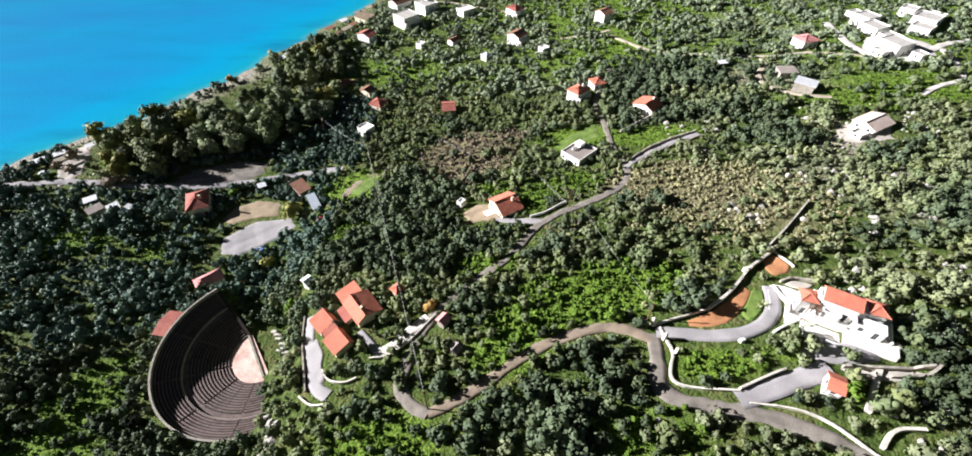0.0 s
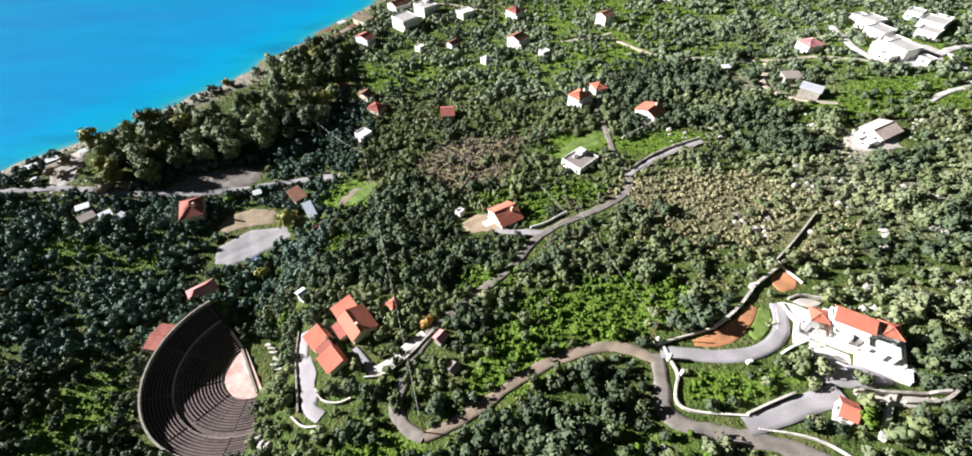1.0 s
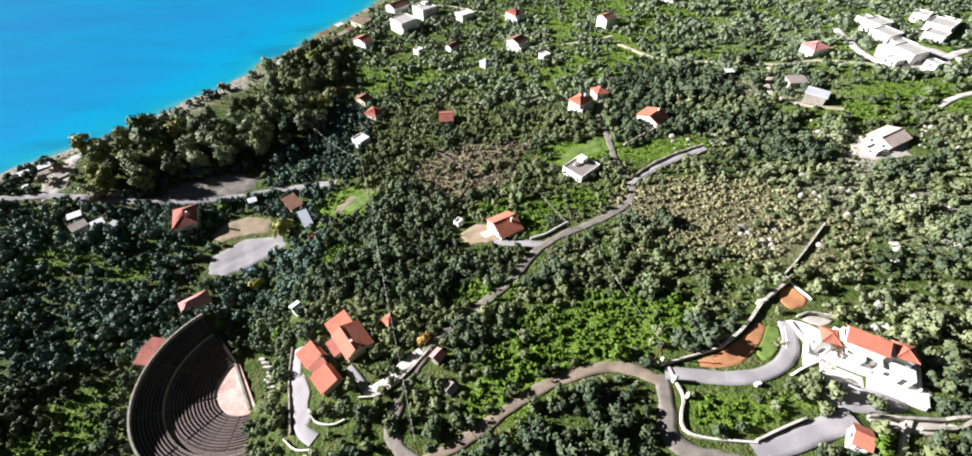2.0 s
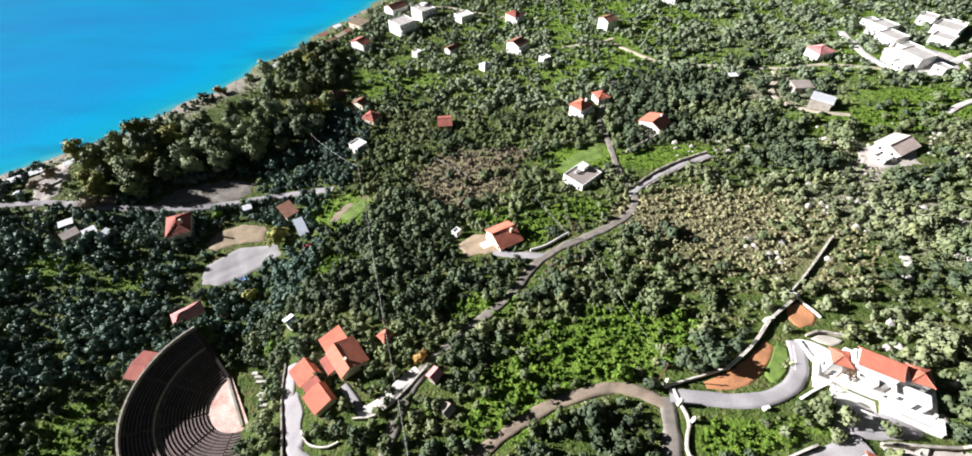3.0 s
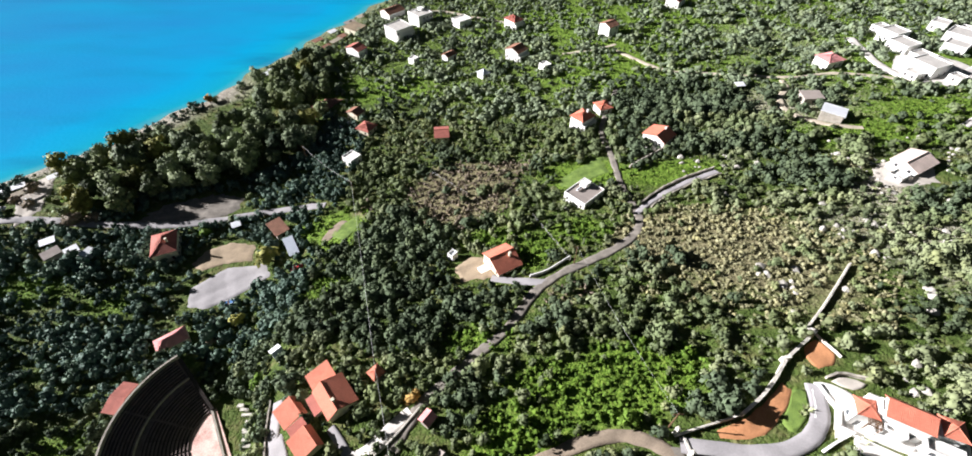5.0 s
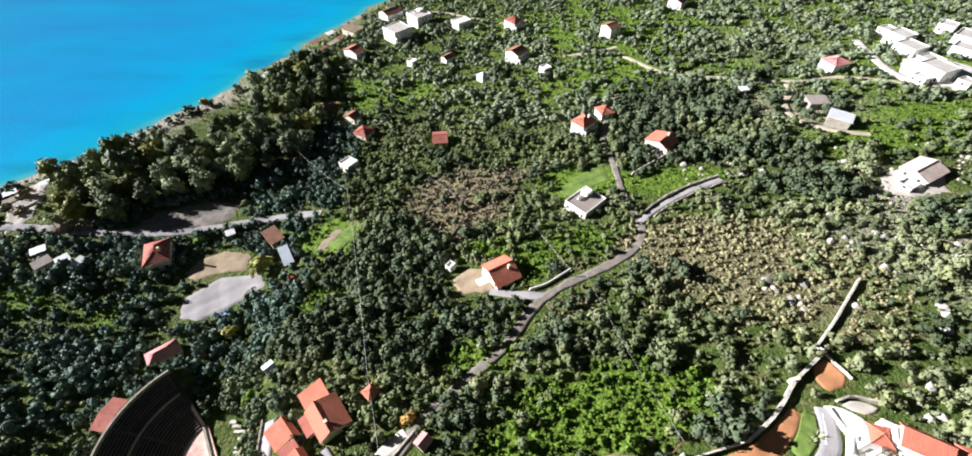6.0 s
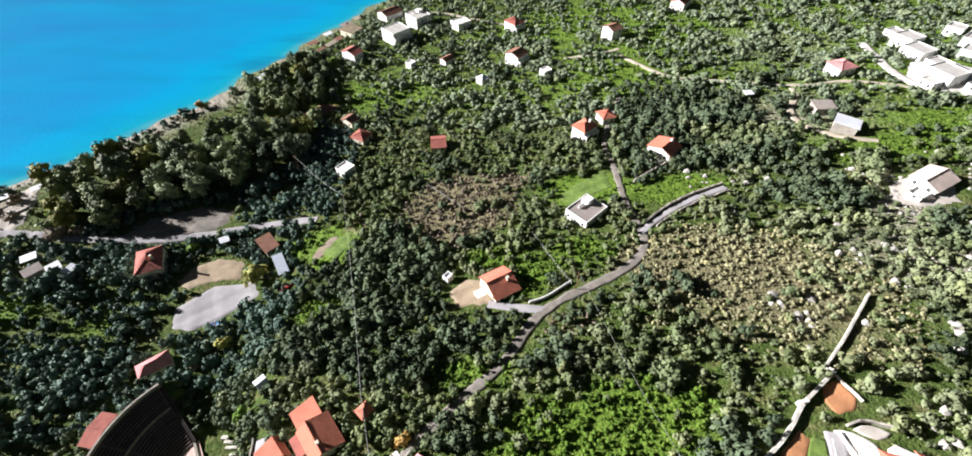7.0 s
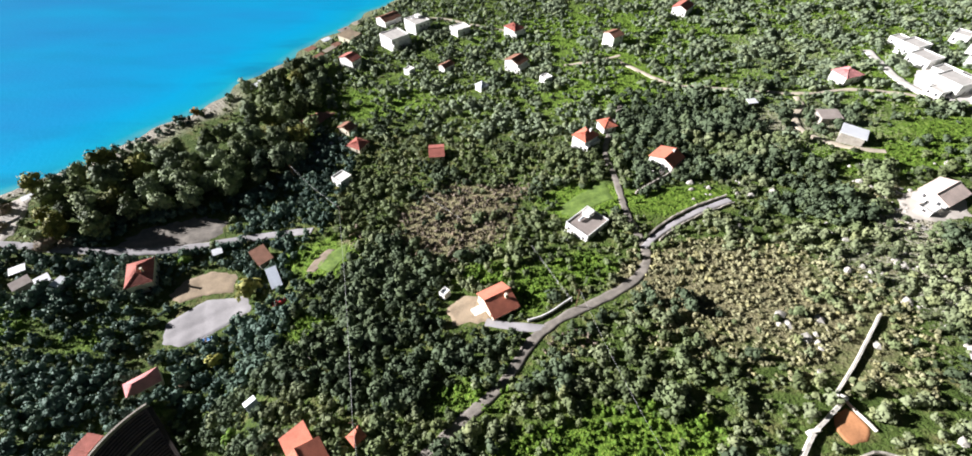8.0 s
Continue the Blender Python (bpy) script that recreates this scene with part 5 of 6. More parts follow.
for gx0 in np.arange(-340, 345, step_m):
    for gy0 in np.arange(-18, 416, step_m):
        x, y = gx0 + rng.uniform(-1.2, 1.2), gy0 + rng.uniform(-1.2, 1.2)
        pick, chance, turn = rng.rand(), rng.rand(), rng.uniform(0, 6.28)
        wide, mid, fine = field(x, y, 0.035, 3.0), field(x, y, 0.075, 7.0), field(x, y, 0.17, 11.0)
        size = (0.62 + 0.75 * chance ** 2.2) * (1.0 + 0.3 * wide + 0.35 * mid)
        tone = min(1.0, max(0.0, 0.3 * rng.rand() + 0.36 + 0.55 * mid + 0.3 * fine))
        if not seen(x, y) or is_taken(x, y):
            continue
        if y < 18:
            if pick < 0.4:
                (olive if abs(x) < 50 else olive_far).append((x, y, 2.0 * size, 1.3, turn, tone))
            continue
        if inside_polygon(COAST, np.array(x), np.array(y)):
            if pick < 0.2:
                low.append((x, y, 1.2 * size, 1, turn, tone))
            continue
        if any(inside_polygon(q, np.array(x), np.array(y)) for q in MEADOWS):
            sprinkle(tufts, x, y, 4, 1.4, 0.3, 0.6, 0.8, turn)
            if pick < 0.22 and x > 50:
                low.append((x, y, .7 * size, 1, turn, tone))
            continue
        g, d, dk = greenness(x, y), dryness(x, y), darkness(x, y)
        wide -= 0.55 * dk
        size *= 1 + 0.15 * dk
        bare = (1 - g) ** 1.2 * (1 - d) ** 1.2
        # trees gather in clumps and leave grassy gaps between them
        clump = 0.9 * mid + 0.75 * fine + 0.8 * dk + 0.12 * (y < 62)
        if y > 205 - 0.25 * min(x, 60) or (x > 110 and y > 150):
            if dk > 0.3 and pick < 0.3 + 0.7 * dk:
                wood.append((x, y, 2.3 * size, 1.25, turn, min(1.0, tone + 0.1)))
            elif pick < min(0.8, max(0.08, 0.41 + 0.85 * clump)) * (0.45 + 0.55 * bare):
                (wood if wide < -0.2 and y < 260 else olive_far if y > 180 else olive).append((x, y, 2.2 * size, 1.25, turn, tone))
            elif pick < 0.72:
                low.append((x, y, 0.9 * size, 1.0, turn, tone))
        elif x < -55:
            if pick < min(0.93, max(0.3, 0.68 + 0.7 * clump)) * bare:
                (wood if y < 84 + 0.3 * (x + 90) else lower).append((x, y, 2.15 * size, 1.45, turn, tone))
            elif pick < 0.88:
                low.append((x, y, 1.1 * size, 1, turn, tone))
        elif x > 62 and y < 150:
            if pick < min(0.9, max(0.12, 0.56 + 0.9 * clump)) * bare:
                (scrub if wide > -0.12 else wood if wide < -0.3 else olive).append((x, y, 1.8 * size * (1.2 if wide < -0.3 else 1), 1.3, turn, tone))
            elif pick < 0.8:
                low.append((x, y, 1.0 * size, 1.1, turn, tone))
                sprinkle(low, x, y, 1, 1.5, .4, .9, 1.0, turn)
        else:
            if pick < min(0.95, max(0.10, 0.66 + 1.15 * clump)) * max(bare, 0.13):
                (olive if wide > 0.0 else scrub if wide > -0.15 else wood).append((x, y, 1.8 * size * (1.2 if wide < -0.15 else 1), 1.4, turn, tone))
            elif pick < 0.95:
                low.append((x, y, 0.95 * size, 1.2, turn, tone))
                if y < 130:
                    sprinkle(low, x, y, 2 if g > 0.3 else 1, 1.6, .4, 1.0, 1.15, turn)
            elif y < 130:
                sprinkle(tufts, x, y, 2, 1.3, .3, .55, .9, turn)
        if d > 0.25 and g < 0.3:
            sprinkle(low, x, y, 2, 1.3, .4, .9, 1.0, turn)
        if g > 0.25 and y < 180:
            sprinkle(tufts, x, y, 2, 1.4, 0.3, 0.6, 0.9, turn)


# trees that stand nearest are things of their own
def tree(x, y, r, hf, turn, tone, model, mat, name, label, category="tree", group="", trunk=0.12, lift=0.35):
    root = empty(name, pose(x, y, height(x, y) - 0.1, 0, 0, math.degrees(turn)), label, category, group)
    v, q, t, nv = model
    w = np.c_[v[:, 0] * r, v[:, 1] * r, v[:, 2] * r * hf + lift * r]
    me = write_mesh("crown", w, q, t, np.full(len(w), tone), nv)
    me.materials.append(mat)
    c = new("crown", me)
    c.parent = root
    top = r * (lift + 0.55 * hf)
    rr = random.Random(int(x * 13 + y))
    limbs = [tube([(0, 0, -.3), (rr.uniform(-.1, .1) * r, rr.uniform(-.1, .1) * r, top * .5), (rr.uniform(-.2, .2) * r, 0, top)], [trunk * r, trunk * .75 * r, trunk * .3 * r], 6)]
    for k in range(3):
        a = k * 2.1 + rr.random()
        limbs.append(tube([(0, 0, top * .4), (math.cos(a) * r * .45, math.sin(a) * r * .45, top * .9)], [trunk * .55 * r, trunk * .2 * r], 5))
    part("trunk", merge(*limbs), M["bark"], root)
    return root


def nearest(rows, test, limit):
    own, rest = [], []
    for q in rows:
        (own if len(own) < limit and test(q) else rest).append(q)
    return own, rest


own, olive = nearest(olive, lambda q: 20 < q[1] < 62 and -30 < q[0] < 75, 170)
for n, q in enumerate(own):
    tree(*q, BUSHY[n % 8], M["leaf_bright"] if n % 7 == 0 else M["leaf_olive"], "olive_tree", "round grey-green olive tree on the slope", group="olive trees")
own, scrub = nearest(scrub, lambda q: q[1] < 62 and q[0] > -40, 100)
for n, q in enumerate(own):
    tree(*q, BUSHY[(n + 3) % 8], M["leaf_scrub"], "shrub", "dense evergreen shrub on stony ground", "shrub", "hillside shrubs", lift=0.1)

# trees that lean over the lanes
verge = random.Random(33)
for line, chance in (([(-21, 43), (-22.2, 47), (-20.6, 51), (-19.2, 55), (-16.6, 60)], .9), ([(-13, 66), (-6.6, 71), (-1.8, 76.1), (4.8, 81.5), (10.6, 89.2), (14.6, 96.3)], .8), ([(-4.8, 42.7), (1.2, 45.1), (8, 49.9), (15.8, 52.9), (22.5, 56.2)], .5)):
    p = spaced(line, 2.6)
    for (ax, ay), (bx, by) in zip(p, p[1:]):
        for s in (-1, 1):
            off = verge.uniform(2.0, 2.9) * s / 2.6
            x, y = ax - (by - ay) * off, ay + (bx - ax) * off
            if verge.random() < chance * (1 if s > 0 else .5):
                tree(x, y, verge.uniform(1.3, 2.1), 1.35, x, verge.random() * .7, BUSHY[int(abs(x * 7)) % 8], M["leaf_olive"], "olive_tree", "olive tree leaning over the lane", group="lane trees")

# tall trees along the shore
tall = random.Random(21)
# the first four are added only to throw shade over the grey yard
placed = [(-137, 166.5, 5.2), (-143.5, 157.5, 5.4), (-126, 171, 5.4), (-115.5, 173.5, 5.2), (-179.6, 178.1, 6.6), (-168.5, 182.6, 4.6), (-152.7, 182.9, 7.8), (-164.3, 194.9, 6.4), (-154.2, 167.0, 6.6), (-145.2, 170.4, 5.4), (-147.6, 193, 5.6), (-134.6, 177.9, 6.6), (-128, 184.8, 6.0), (-146.0, 158.8, 5.6), (-138, 199, 6.2), (-113.4, 184.1, 5.0), (-105.0, 189.8, 6.6),]
tries = 0
while len(placed) < 95 and tries < 9000:
    tries += 1
    x, y = tall.uniform(-200, -75), tall.uniform(152, 292)
    if not inside_polygon(COAST, np.array(x), np.array(y)) or is_taken(x, y):
        continue
    if x - shore_x(y) < (46 if 210 < y < 248 else 24 if 203 < y < 262 else 12) or x < -172:
        continue
    r = tall.uniform(4.4, 7.0) if x - shore_x(y) > 16 and y < 245 else tall.uniform(3.0, 4.6)
    if any(math.hypot(x - a, y - b) < (r + c) * 0.66 for a, b, c in placed):
        continue
    placed.append((x, y, r))
for n, (x, y, r) in enumerate(placed):
    leaf = "leaf_yellow" if n in (4, 7, 9) or n % 11 == 10 else "leaf_olive" if n % 3 == 1 else "leaf_coast"
    tree(x, y, r, tall.uniform(0.95, 1.15), tall.uniform(0, 6), tall.random(), TALL[n % 6], M[leaf], "coast_tree", "tall broad evergreen tree along the shore", group="shore trees", trunk=0.05, lift=0.5)
for x, y, r, leaf in ((-162.8, 151.2, 5.2, "leaf_brown"), (-156, 153.6, 4.0, "leaf_brown"), (-168.5, 155, 4.4, "leaf_coast"), (-170.3, 163.1, 4.6, "leaf_bright"), (-192.2, 171, 4.2, "leaf_brown"), (-188.3, 161.5, 3.4, "leaf_brown"), (-195, 163, 3.0, "leaf_brown"), (-175, 170, 3.4, "leaf_olive"), (-181, 164, 2.6, "leaf_olive"), (-106.6, 144.2, 3.4, "leaf_bright"), (-98.5, 150.2, 3.2, "leaf_olive"), (-96.8, 165.5, 2.8, "leaf_olive")):
    tree(x, y, r, .95, x, .5, BUSHY[int(-x) % 8], M[leaf], "large_bush", "broad rounded bush near the coast road", "bush", "coast bushes", lift=0.05)

for x, y, r, hf in ((-47.5, 170, 1.5, 1.0), (-49.5, 172, 1.3, 1.0), (-62.5, 88.5, 1.1, 1.1), (-57, 92, 1.0, 1.0)):
    tree(x, y, r, hf, x, 0.4, SPIRE[int(x) % 3], M["leaf_dark"], "cypress", "slender dark green cypress tree", trunk=0.1, lift=0.2)
tree(-14.2, 66.8, 2.4, 1, 1, .9, BUSHY[2], M["leaf_gold"], "autumn_tree", "tree with golden brown leaves beside the lane")
tree(-76.6, 128.6, 5.0, 1.3, 2, .9, BUSHY[4], M["leaf_yellow"], "autumn_tree", "tree with yellow-brown leaves beside the car park")
tree(-147.5, 243, 3.6, 1.1, 2, .3, BUSHY[1], M["leaf_gold"], "autumn_tree", "rust-coloured tree on the beach")
tree(-77.7, 103.2, 3.2, 1, 3, .8, BUSHY[5], M["leaf_yellow"], "garden_tree", "yellow-green tree near the theatre")
tree(-58.5, 77, 3.0, 1.2, 3, .6, BUSHY[6], M["leaf_bright"], "garden_tree", "broad yellow-green tree beside the drive")

tree(-85.4, 97.3, 3.2, .8, 3, .8, BUSHY[1], M["leaf_brown"], "large_bush", "dry brown bush beside the pink-roofed house", "bush", lift=.05)
tree(-67.4, 84.6, 3.0, 1.2, 3, .7, BUSHY[3], M["leaf_scrub"], "garden_tree", "pale green tree behind the stage")
for x, y, r in ((66.8, 46.8, 2.4), (73.0, 44.6, 1.9), (64.6, 50.0, 2.2), (62.6, 47.2, 2.2), (86.5, 46.5, 2.2), (89, 50, 2.6), (70.5, 40.6, 1.3), (63.5, 43.8, 1.6), (60.5, 36.6, 1.9), (68.3, 36.2, 1.5)):
    tree(x, y, r, 1.5, x, 0.5, BUSHY[int(y) % 8], M["leaf_olive"] if int(x) % 3 else M["leaf_scrub"], "garden_tree", "rounded garden tree beside the villa", group="garden trees")

for x, y, r in ((-54, 67, 1.7), (-53.4, 62.5, 1.9), (-52.2, 58, 1.7), (-50.4, 53.5, 1.8), (-48.8, 49.5, 1.6), (-56.4, 72, 2.1), (-57.2, 76.5, 2.0), (-55.5, 55.5, 1.4), (-38.2, 50.6, 1.2), (-34.8, 51.5, 1.4), (-31.5, 52.2, 1.3), (-29.4, 50.6, 1.6)):
    tree(x, y, r, 1.2, x, 0.7, BUSHY[int(y) % 8], M["leaf_scrub"], "clipped_shrub", "round clipped shrub beside the drive", "shrub", "clipped shrubs", lift=0.15)

# dark trees added west of the theatre to fill a band of black shade
shade_tree = random.Random(8)
for k in range(22):
    a = radians(140 + k * 7.2)
    q = 32.6 + shade_tree.uniform(-.3, 1.2)
    if math.hypot(THX + q * math.cos(a) + 99.4, THY + q * math.sin(a) - 77) < 7:
        continue
    tree(THX + q * math.cos(a), THY + q * math.sin(a), shade_tree.uniform(2.2, 3.2), shade_tree.uniform(1.6, 2.1), a, shade_tree.random() * .3, BUSHY[k % 8], M["leaf_dark"], "shade_tree", "dark tree added to fill the black shade behind the theatre wall", group="oaks", lift=0.6)

stand("olive_trees", olive, BUSHY, M["leaf_olive"], "olive trees and evergreen shrubs over the hillside", "trees")
stand("olive_grove", olive_far, BUSHY_LOW, M["leaf_grove"], "distant olive groves in loose rows, leaves paled for haze", "trees")
stand("lower_wood", lower, BUSHY, M["leaf_wood"], "dense wood on the lower slope, leaves tinted blue for haze", "trees")
stand("dark_wood", wood, BUSHY, M["leaf_dark"], "dark evergreen thickets on the hillside", "trees")
stand("hillside_scrub", scrub, BUSHY, M["leaf_scrub"], "grey-green scrub over stony ground", "shrubs")
lush = [q for q in low if greenness(q[0], q[1]) > 0.3]
brown = [q for q in low if dryness(q[0], q[1]) > 0.25 and greenness(q[0], q[1]) <= 0.3]
plain = [q for q in low if dryness(q[0], q[1]) <= 0.25 and greenness(q[0], q[1]) <= 0.3]
stand("bright_undergrowth", lush, SHRUB, M["leaf_bright"], "bright green undergrowth in the clearings", "shrubs")
stand("straw_scrub", [q for q in brown if q[0] > 35], SHRUB, M["leaf_straw"], "pale straw-coloured scrub on open ground", "shrubs")
stand("brown_scrub", [q for q in brown if q[0] <= 35], SHRUB, M["leaf_brown"], "dry brown scrub on open ground", "shrubs")
stand("undergrowth", plain, SHRUB, M["leaf_scrub"], "low shrubs between the trees", "shrubs")
stand("grass_tufts", [q for q in tufts if not is_taken(q[0], q[1])], TUFT, M["leaf_bright"], "tufts of fresh green grass", "grass")


# ---- rocks ----
def boulder(rr, x, y, s, sink=0.35):
    z = height(x, y) - s * sink
    v = [(x + p[0] * s * rr.uniform(.7, 1.3), y + p[1] * s * rr.uniform(.7, 1.3), z + s * .5 + p[2] * s * rr.uniform(.5, .9)) for p in ICO_V]
    return v, ICO_F


rocks, rr = [], random.Random(17)
while len(rocks) < 330:
    x, y = rr.uniform(70, 165), rr.uniform(22, 160)
    if not is_taken(x, y) and seen(x, y) and noise.noise(Vector((x * 0.06, y * 0.06, 5.0))) > 0.0:
        rocks.append(boulder(rr, x, y, rr.choice((.35, .5, .5, .7, 1.0, 1.3))))
while len(rocks) < 400:
    x, y = rr.uniform(120, 134), rr.uniform(126, 146)
    rocks.append(boulder(rr, x, y, rr.choice((.3, .4, .5, .7))))
tagged(part("loose_rocks", merge(*rocks), M["rock"]), "pale limestone rocks strewn over the slope", "rocks", kind="stuff")
crag = [boulder(rr, -47 + rr.uniform(-2.2, 2.2) - 0.25 * k, 31 + k * .75, rr.uniform(.7, 1.5), .2) for k in range(16)]
tagged(part("rock_outcrop", merge(*crag), M["rock"]), "grey limestone outcrop above the theatre", "rock")
for x, y, s in ((120.5, 102, 1.6), (33.5, 34, .9), (103, 84, 1.3), (128, 96, 1.4), (96, 112, 1.2)):
    tagged(part("boulder", boulder(rr, x, y, s, .1), M["rock"]), "large pale limestone boulder in the scrub", "rock")


# ---- vehicles ----
def car(x, y, yaw, paint, label):
    root = empty("car", pose(x, y, height(x, y) + 0.28, 0, 0, yaw), label, "car", "parked cars")
    side = [(-2.05, .35), (-2.0, .85), (-1.25, .95), (-.75, 1.42), (.75, 1.45), (1.25, .98), (1.95, .85), (2.1, .55), (2.05, .35)]
    n = len(side)
    v = [(a, w * (0.80 if b < 1.2 else 0.66), b) for w in (-1, 1) for a, b in side]
    f = [tuple(range(n)), tuple(range(2 * n - 1, n - 1, -1))] + [(i, n + i, n + (i + 1) % n, (i + 1) % n) for i in range(n)]
    part("body", (v, [q[::-1] for q in f]), paint, root)
    part("windscreen", hull_prism([(.82, -.6, 1.36), (1.2, -.7, 1.02), (1.2, .7, 1.02), (.82, .6, 1.36)], [(.85, -.6, 1.40), (1.24, -.7, 1.05), (1.24, .7, 1.05), (.85, .6, 1.40)]), M["glass"], root)
    for w in (-1, 1):
        part("side_window", hull_prism([(-.7, w * .70, 1.05), (.75, w * .70, 1.05), (.6, w * .665, 1.36), (-.55, w * .665, 1.36)], [(-.7, w * .80, 1.05), (.75, w * .80, 1.05), (.6, w * .70, 1.36), (-.55, w * .70, 1.36)]), M["glass"], root)
        for a in (-1.3, 1.3):
            part("wheel", tube([(a, w * .62, .32), (a, w * .82, .32)], [.32, .32], 12), M["tyre"], root)
    clear_box(x, y, yaw, 4.2, 1.8, .4)


M["tyre"] = material("black_rubber", (0.03, 0.03, 0.03), 0.8, 0.2, 3.0, 0.2)
M["car_white"] = material("white_car_paint", (0.75, 0.76, 0.78), 0.3, 0.08, 2.0, 0.0, gloss=0.5)
M["car_blue"] = material("pale_blue_car_paint", (0.25, 0.38, 0.55), 0.3, 0.1, 2.0, 0.0, gloss=0.5)
for x, y, yaw, m, label in ((-71.5, 213, 30, "car_blue", "pale blue car parked in the shade"), (-73.5, 210, 35, "car_blue", "pale blue car parked beside another"), (-75.5, 206.5, 30, "car_white", "white car parked in the shade of trees"), (-66.5, 217, 80, "car_white", "white car parked beside a brown-roofed house"), (-68.5, 215.5, 60, "car_white", "white car parked under the trees"),
                            (-62.2, 120.6, 35, "red", "red car parked beside the long shed"), (-197, 158, 20, "car_white", "white car near the beach"), (-190, 163, 35, "car_white", "white car on the beach road")):
    car(x, y, yaw, M[m], label)


def boat(x, y, yaw):
    root = empty("boat", pose(x, y, height(x, y) + 0.35, 0, 0, yaw), "small blue boat with a white rim on dry land", "boat")
    ring = [(2.6, 0), (1.7, .75), (0, .95), (-2.2, .85), (-2.2, -.85), (0, -.95), (1.7, -.75)]
    part("hull", hull_prism([(a * .8, b * .55, 0) for a, b in ring], [(a, b, .9) for a, b in ring]), M["blue"], root)
    part("gunwale", tube([(a, b, .95) for a, b in ring + ring[:1]], [.09] * 8, 6), M["white"], root)
    part("thwart", box(-.2, .15, -.8, .8, .93, 1.0), M["wood"], root)


boat(-84.5, 111.2, 25)


def canopy(x, y, yaw, w, d, mat, label):
    """A flat shade roof on four posts."""
    root = empty("shade_roof", pose(x, y, height(x, y), 0, 0, yaw), label, "shelter", "beach shelters")
    part("roof", corrugated((-w / 2, -d / 2, 2.4), (w / 2, -d / 2, 2.4), (w / 2, d / 2, 2.75), (-w / 2, d / 2, 2.75)), M[mat], root)
    for a in (-1, 1):
        for b in (-1, 1):
            part("post", tube([(a * (w / 2 - .2), b * (d / 2 - .2), -.3), (a * (w / 2 - .2), b * (d / 2 - .2), 2.3 + .17 * (b + 1))], [.07, .07], 6), M["wood"], root)


for q in ((-205, 166, 40, 6, 3.5, "metal_roof", "pale flat shelter near the beach"), (-198, 171, 40, 5, 3, "metal_roof", "pale flat shelter among beach bushes"), (-193.5, 166, 45, 5.5, 3, "lane", "tan shelter roof near the beach"), (-186, 178, 45, 7, 3, "metal_roof", "long pale shelter under the shore trees"),
          (-94, 311, 58, 9, 3.5, "lane", "tan shelter along the shore"), (-99, 303, 58, 8, 3, "tile_brown", "brown shelter along the shore"), (-126, 268, 50, 7, 3.5, "metal_roof", "pale shelter between the shore trees"), (-119, 279, 55, 6, 3, "lane", "tan shelter between the shore trees"), (-106.6, 313.4, 52, 7, 4, "tile_brown", "brown shelter at the water front"), (-100.1, 326.8, 52, 6, 4, "metal_roof", "white shelter at the water front"), (-92, 342, 52, 8, 4, "slab", "grey shelter at the water front"), (-86, 352, 52, 6, 4, "lane", "tan shelter at the water front"), (-91.2, 317, 52, 6, 4, "tile_brown", "brown shelter beside the tavern"), (-122.5, 273.7, 52, 5, 3, "metal_roof", "white shelter under the shore trees"), (-118.8, 289.5, 52, 5, 3, "lane", "tan shelter on the beach"),
          (-95, 146.5, 30, 3.5, 3, "metal_roof", "small white shelter beside the coast road"),
          (-205, 118, 25, 8, 4, "metal_roof", "pale shelter in the lower wood"), (-200, 113, 25, 7, 3, "slab", "grey shelter in the lower wood"), (-164, 139, 35, 5, 3.5, "metal_roof", "pale shelter near the coast road"), (113, 207, 10, 4, 3, "metal_roof", "pale farm shelter in the groves")):
    canopy(*q)


# ---- poles, cables and small things ----
def pole(x, y, tall):
    z = height(x, y)
    root = empty("utility_pole", pose(x, y, z), "weathered wooden utility pole", "pole", "utility poles")
    part("shaft", tube([(0, 0, -.5), (0, 0, tall)], [.16, .11], 8), M["wood"], root)
    part("crossarm", box(-.9, .9, -.06, .06, tall - .6, tall - .45), M["wood"], root)
    return Vector((x, y, z + tall - .35))


tops = [pole(-12.4, 39.6, 9), pole(-23.5, 74, 9), pole(-50, 157.1, 9), pole(-78.8, 187.9, 9)]
for a, b in zip(tops, tops[1:]):
    pts = [tuple(a.lerp(b, k / 14) - Vector((0, 0, 2.0 * (1 - (2 * k / 14 - 1) ** 2)))) for k in range(15)]
    tagged(part("power_cable", tube(pts, [.035] * 15, 5), M["cable"]), "grey overhead cable between two poles", "cable", "power cables")


tops = [pole(26.8, 106.2, 8), pole(37.2, 57.4, 7)]
pts = [tuple(tops[0].lerp(tops[1], k / 14) - Vector((0, 0, 1.6 * (1 - (2 * k / 14 - 1) ** 2)))) for k in range(15)]
tagged(part("power_cable", tube(pts, [.018] * 15, 5), M["cable"]), "thin grey cable over the scrub to the gate", "cable", "power cables")


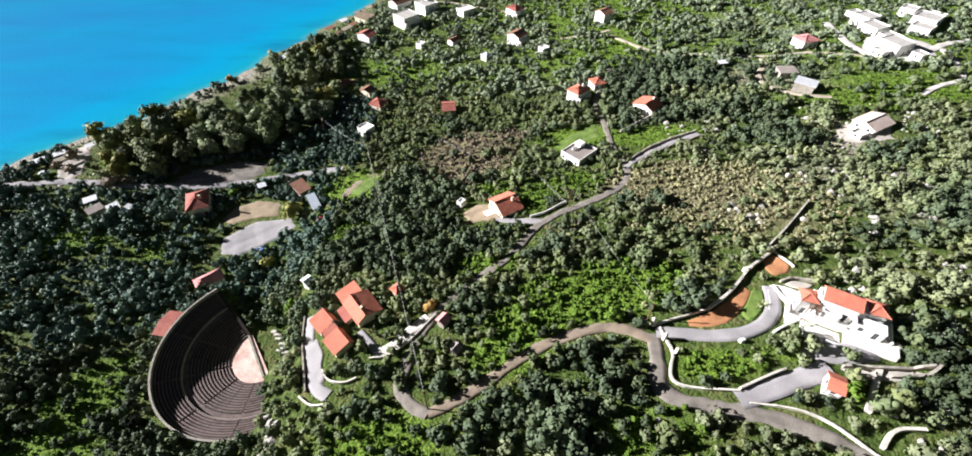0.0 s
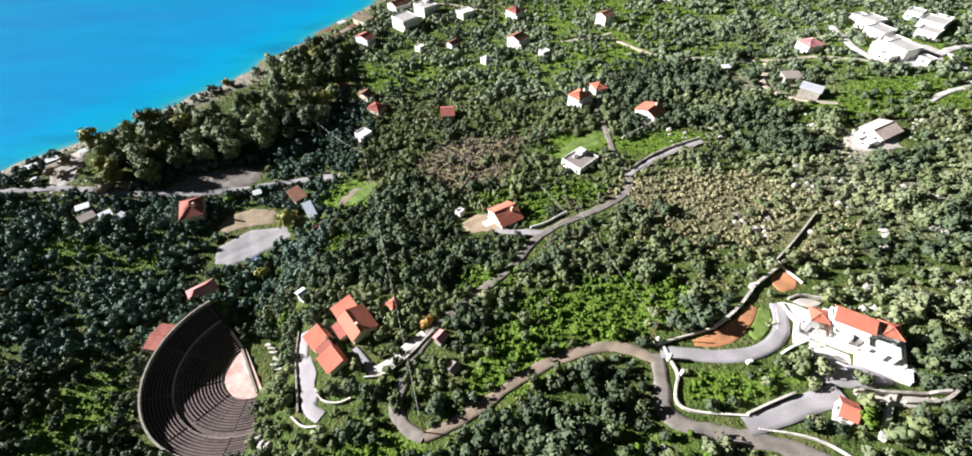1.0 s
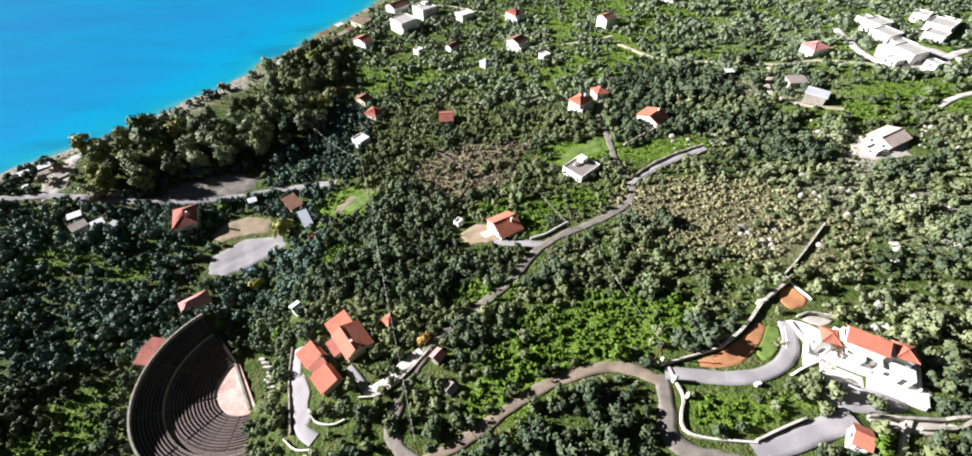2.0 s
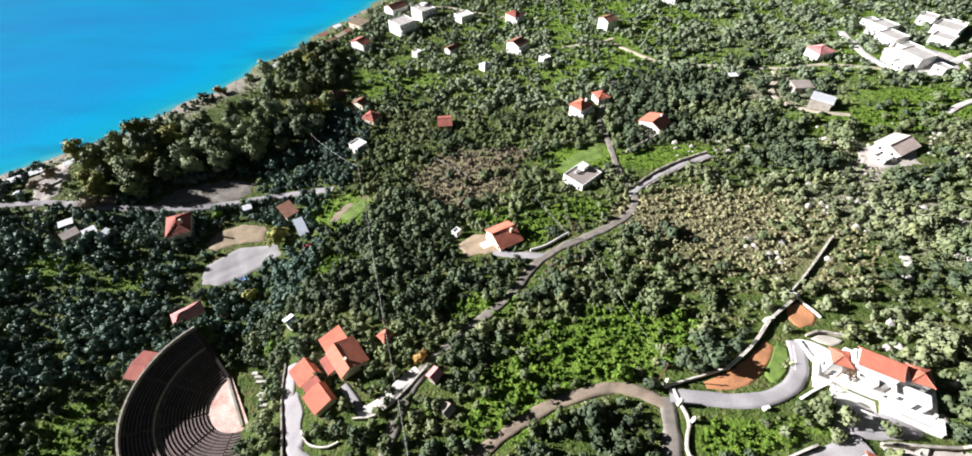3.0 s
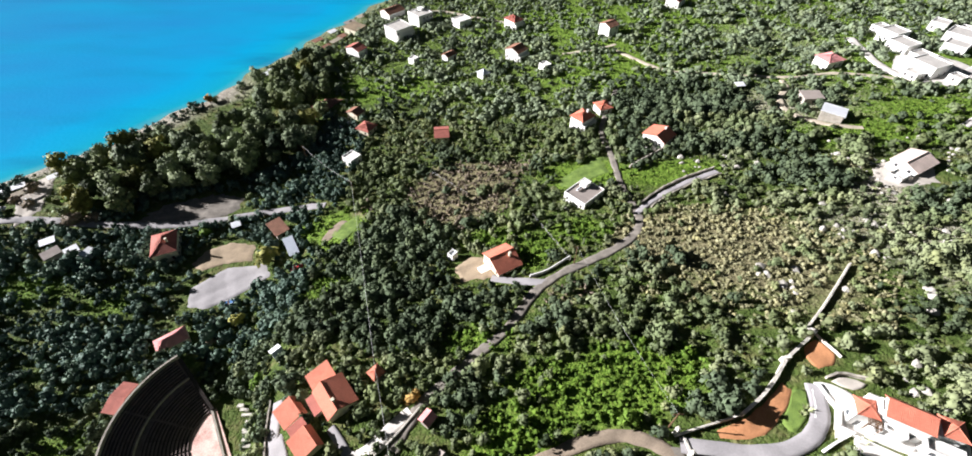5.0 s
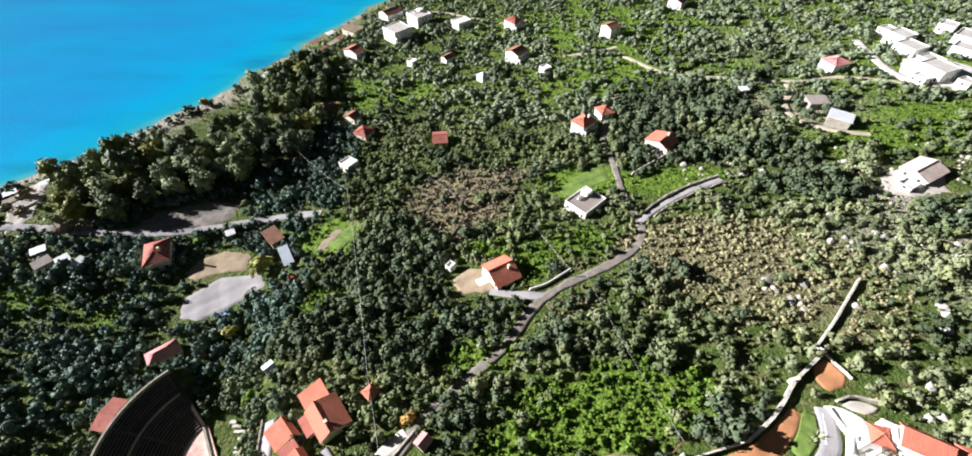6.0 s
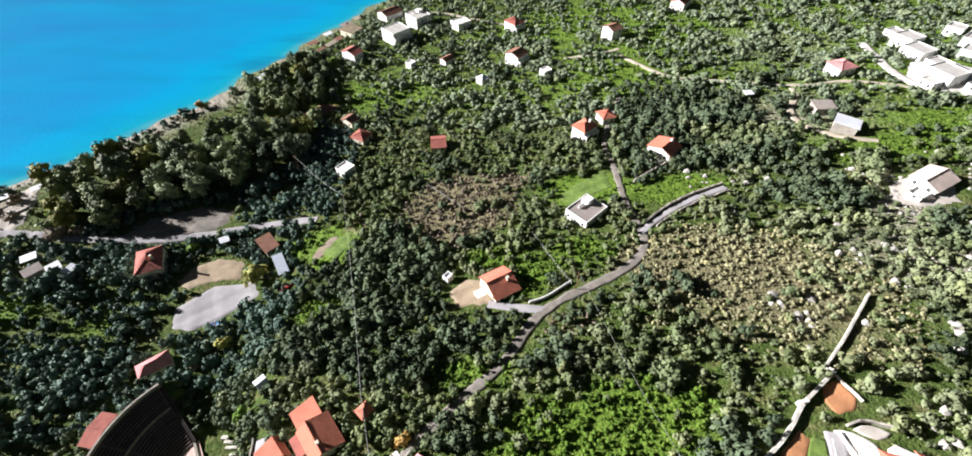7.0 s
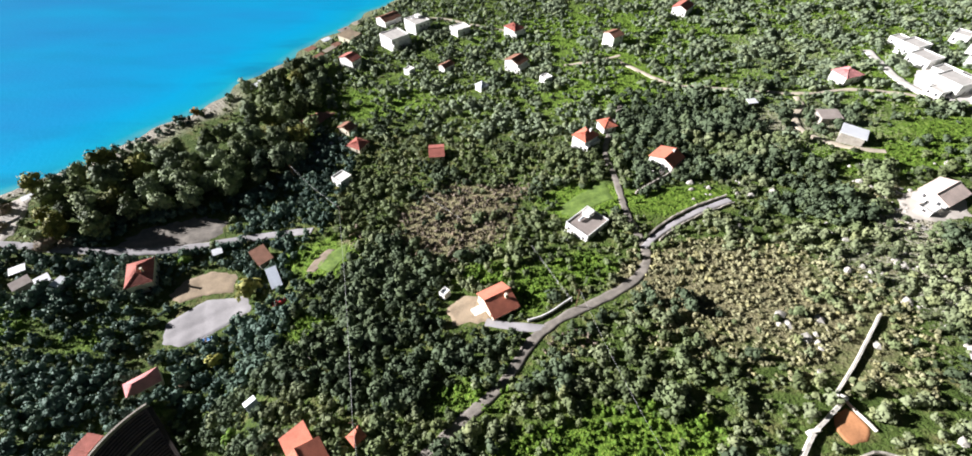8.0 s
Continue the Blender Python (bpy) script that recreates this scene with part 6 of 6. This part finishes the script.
def gate_pillar(x, y, tall):
    root = empty("gate_pillar", pose(x, y, height(x, y), 0, 0, 20), "pale limewashed gate pillar beside the driveway", "pillar", "gate pillars")
    part("shaft", box(-.32, .32, -.32, .32, -.4, tall), M["wall"], root)
    part("cap", hull_prism([(-.42, -.42, tall + .004), (.42, -.42, tall + .004), (.42, .42, tall + .004), (-.42, .42, tall + .004)], [(-.2, -.2, tall + .28), (.2, -.2, tall + .28), (.2, .2, tall + .28), (-.2, .2, tall + .28)]), M["wall"], root)


for q in ((38.0, 56.2, 2.4), (39.3, 51.9, 2.4), (40.8, 48.3, 1.9)):
    gate_pillar(*q)
marker = empty("marker_stone", pose(54.7, 50.0, height(54.7, 50.0), 0, 0, 15), "small whitewashed block beside the driveway", "block")
part("block", hull_prism([(-.6, -.4, -.2), (.6, -.4, -.2), (.6, .4, -.2), (-.6, .4, -.2)], [(-.5, -.32, .9), (.5, -.32, .9), (.5, .32, .9), (-.5, .32, .9)]), M["white"], marker)


def agave(x, y, s):
    """A rosette of stiff pointed leaves."""
    rr = random.Random(int(x * 9))
    root = empty("agave", pose(x, y, height(x, y)), "spiky pale green agave beside the driveway", "plant", "agaves")
    for k in range(16):
        a, up = k * 2.4, rr.uniform(.35, 1.1)
        c, d = math.cos(a), math.sin(a)
        L = s * rr.uniform(.8, 1.15)
        tip = (c * L * math.cos(up), d * L * math.cos(up), L * math.sin(up))
        m = [v * .45 for v in tip]
        w = .11 * s
        v = [(-d * w * .6, c * w * .6, 0), (d * w * .6, -c * w * .6, 0), (m[0] + d * w, m[1] - c * w, m[2]), tip, (m[0] - d * w, m[1] + c * w, m[2]), (m[0], m[1], m[2] - .08 * s)]
        part("leaf", (v, [(0, 1, 5), (1, 2, 5), (2, 3, 5), (3, 4, 5), (4, 0, 5), (0, 4, 3, 2, 1)]), M["agave"], root)


M["agave"] = material("agave_leaf", (0.42, 0.47, 0.24), 0.6, 0.35, 2.0, 0.1)
for q in ((62.9, 59.2, 1.6), (61.6, 58.4, 1.2), (68.6, 52.6, 1.5), (70.3, 53.2, 1.2)):
    agave(*q)


def fence(points, tall=1.4):
    """Posts and two wires along a line."""
    p = spaced(points, 2.6)
    root = empty("wire_fence", pose(p[0][0], p[0][1], height(*p[0])), "thin wire fence on wooden posts", "fence")
    z0 = height(*p[0])
    rel = [(x - p[0][0], y - p[0][1], height(x, y) - z0) for x, y in p]
    for a, b, c in rel:
        part("post", tube([(a, b, c - .3), (a, b, c + tall)], [.07, .06], 6), M["wall"], root)
    for h in (.6, 1.25):
        part("wire", tube([(a, b, c + h) for a, b, c in rel], [.025] * len(rel), 4), M["cable"], root)


fence([(16, 141), (17.4, 132), (20.7, 123.7), (23.5, 115), (26, 108)])
fence([(-20, 168), (-13, 160), (-5, 150)])
fence([(-47.5, 103), (-43, 97), (-40, 98.5)])
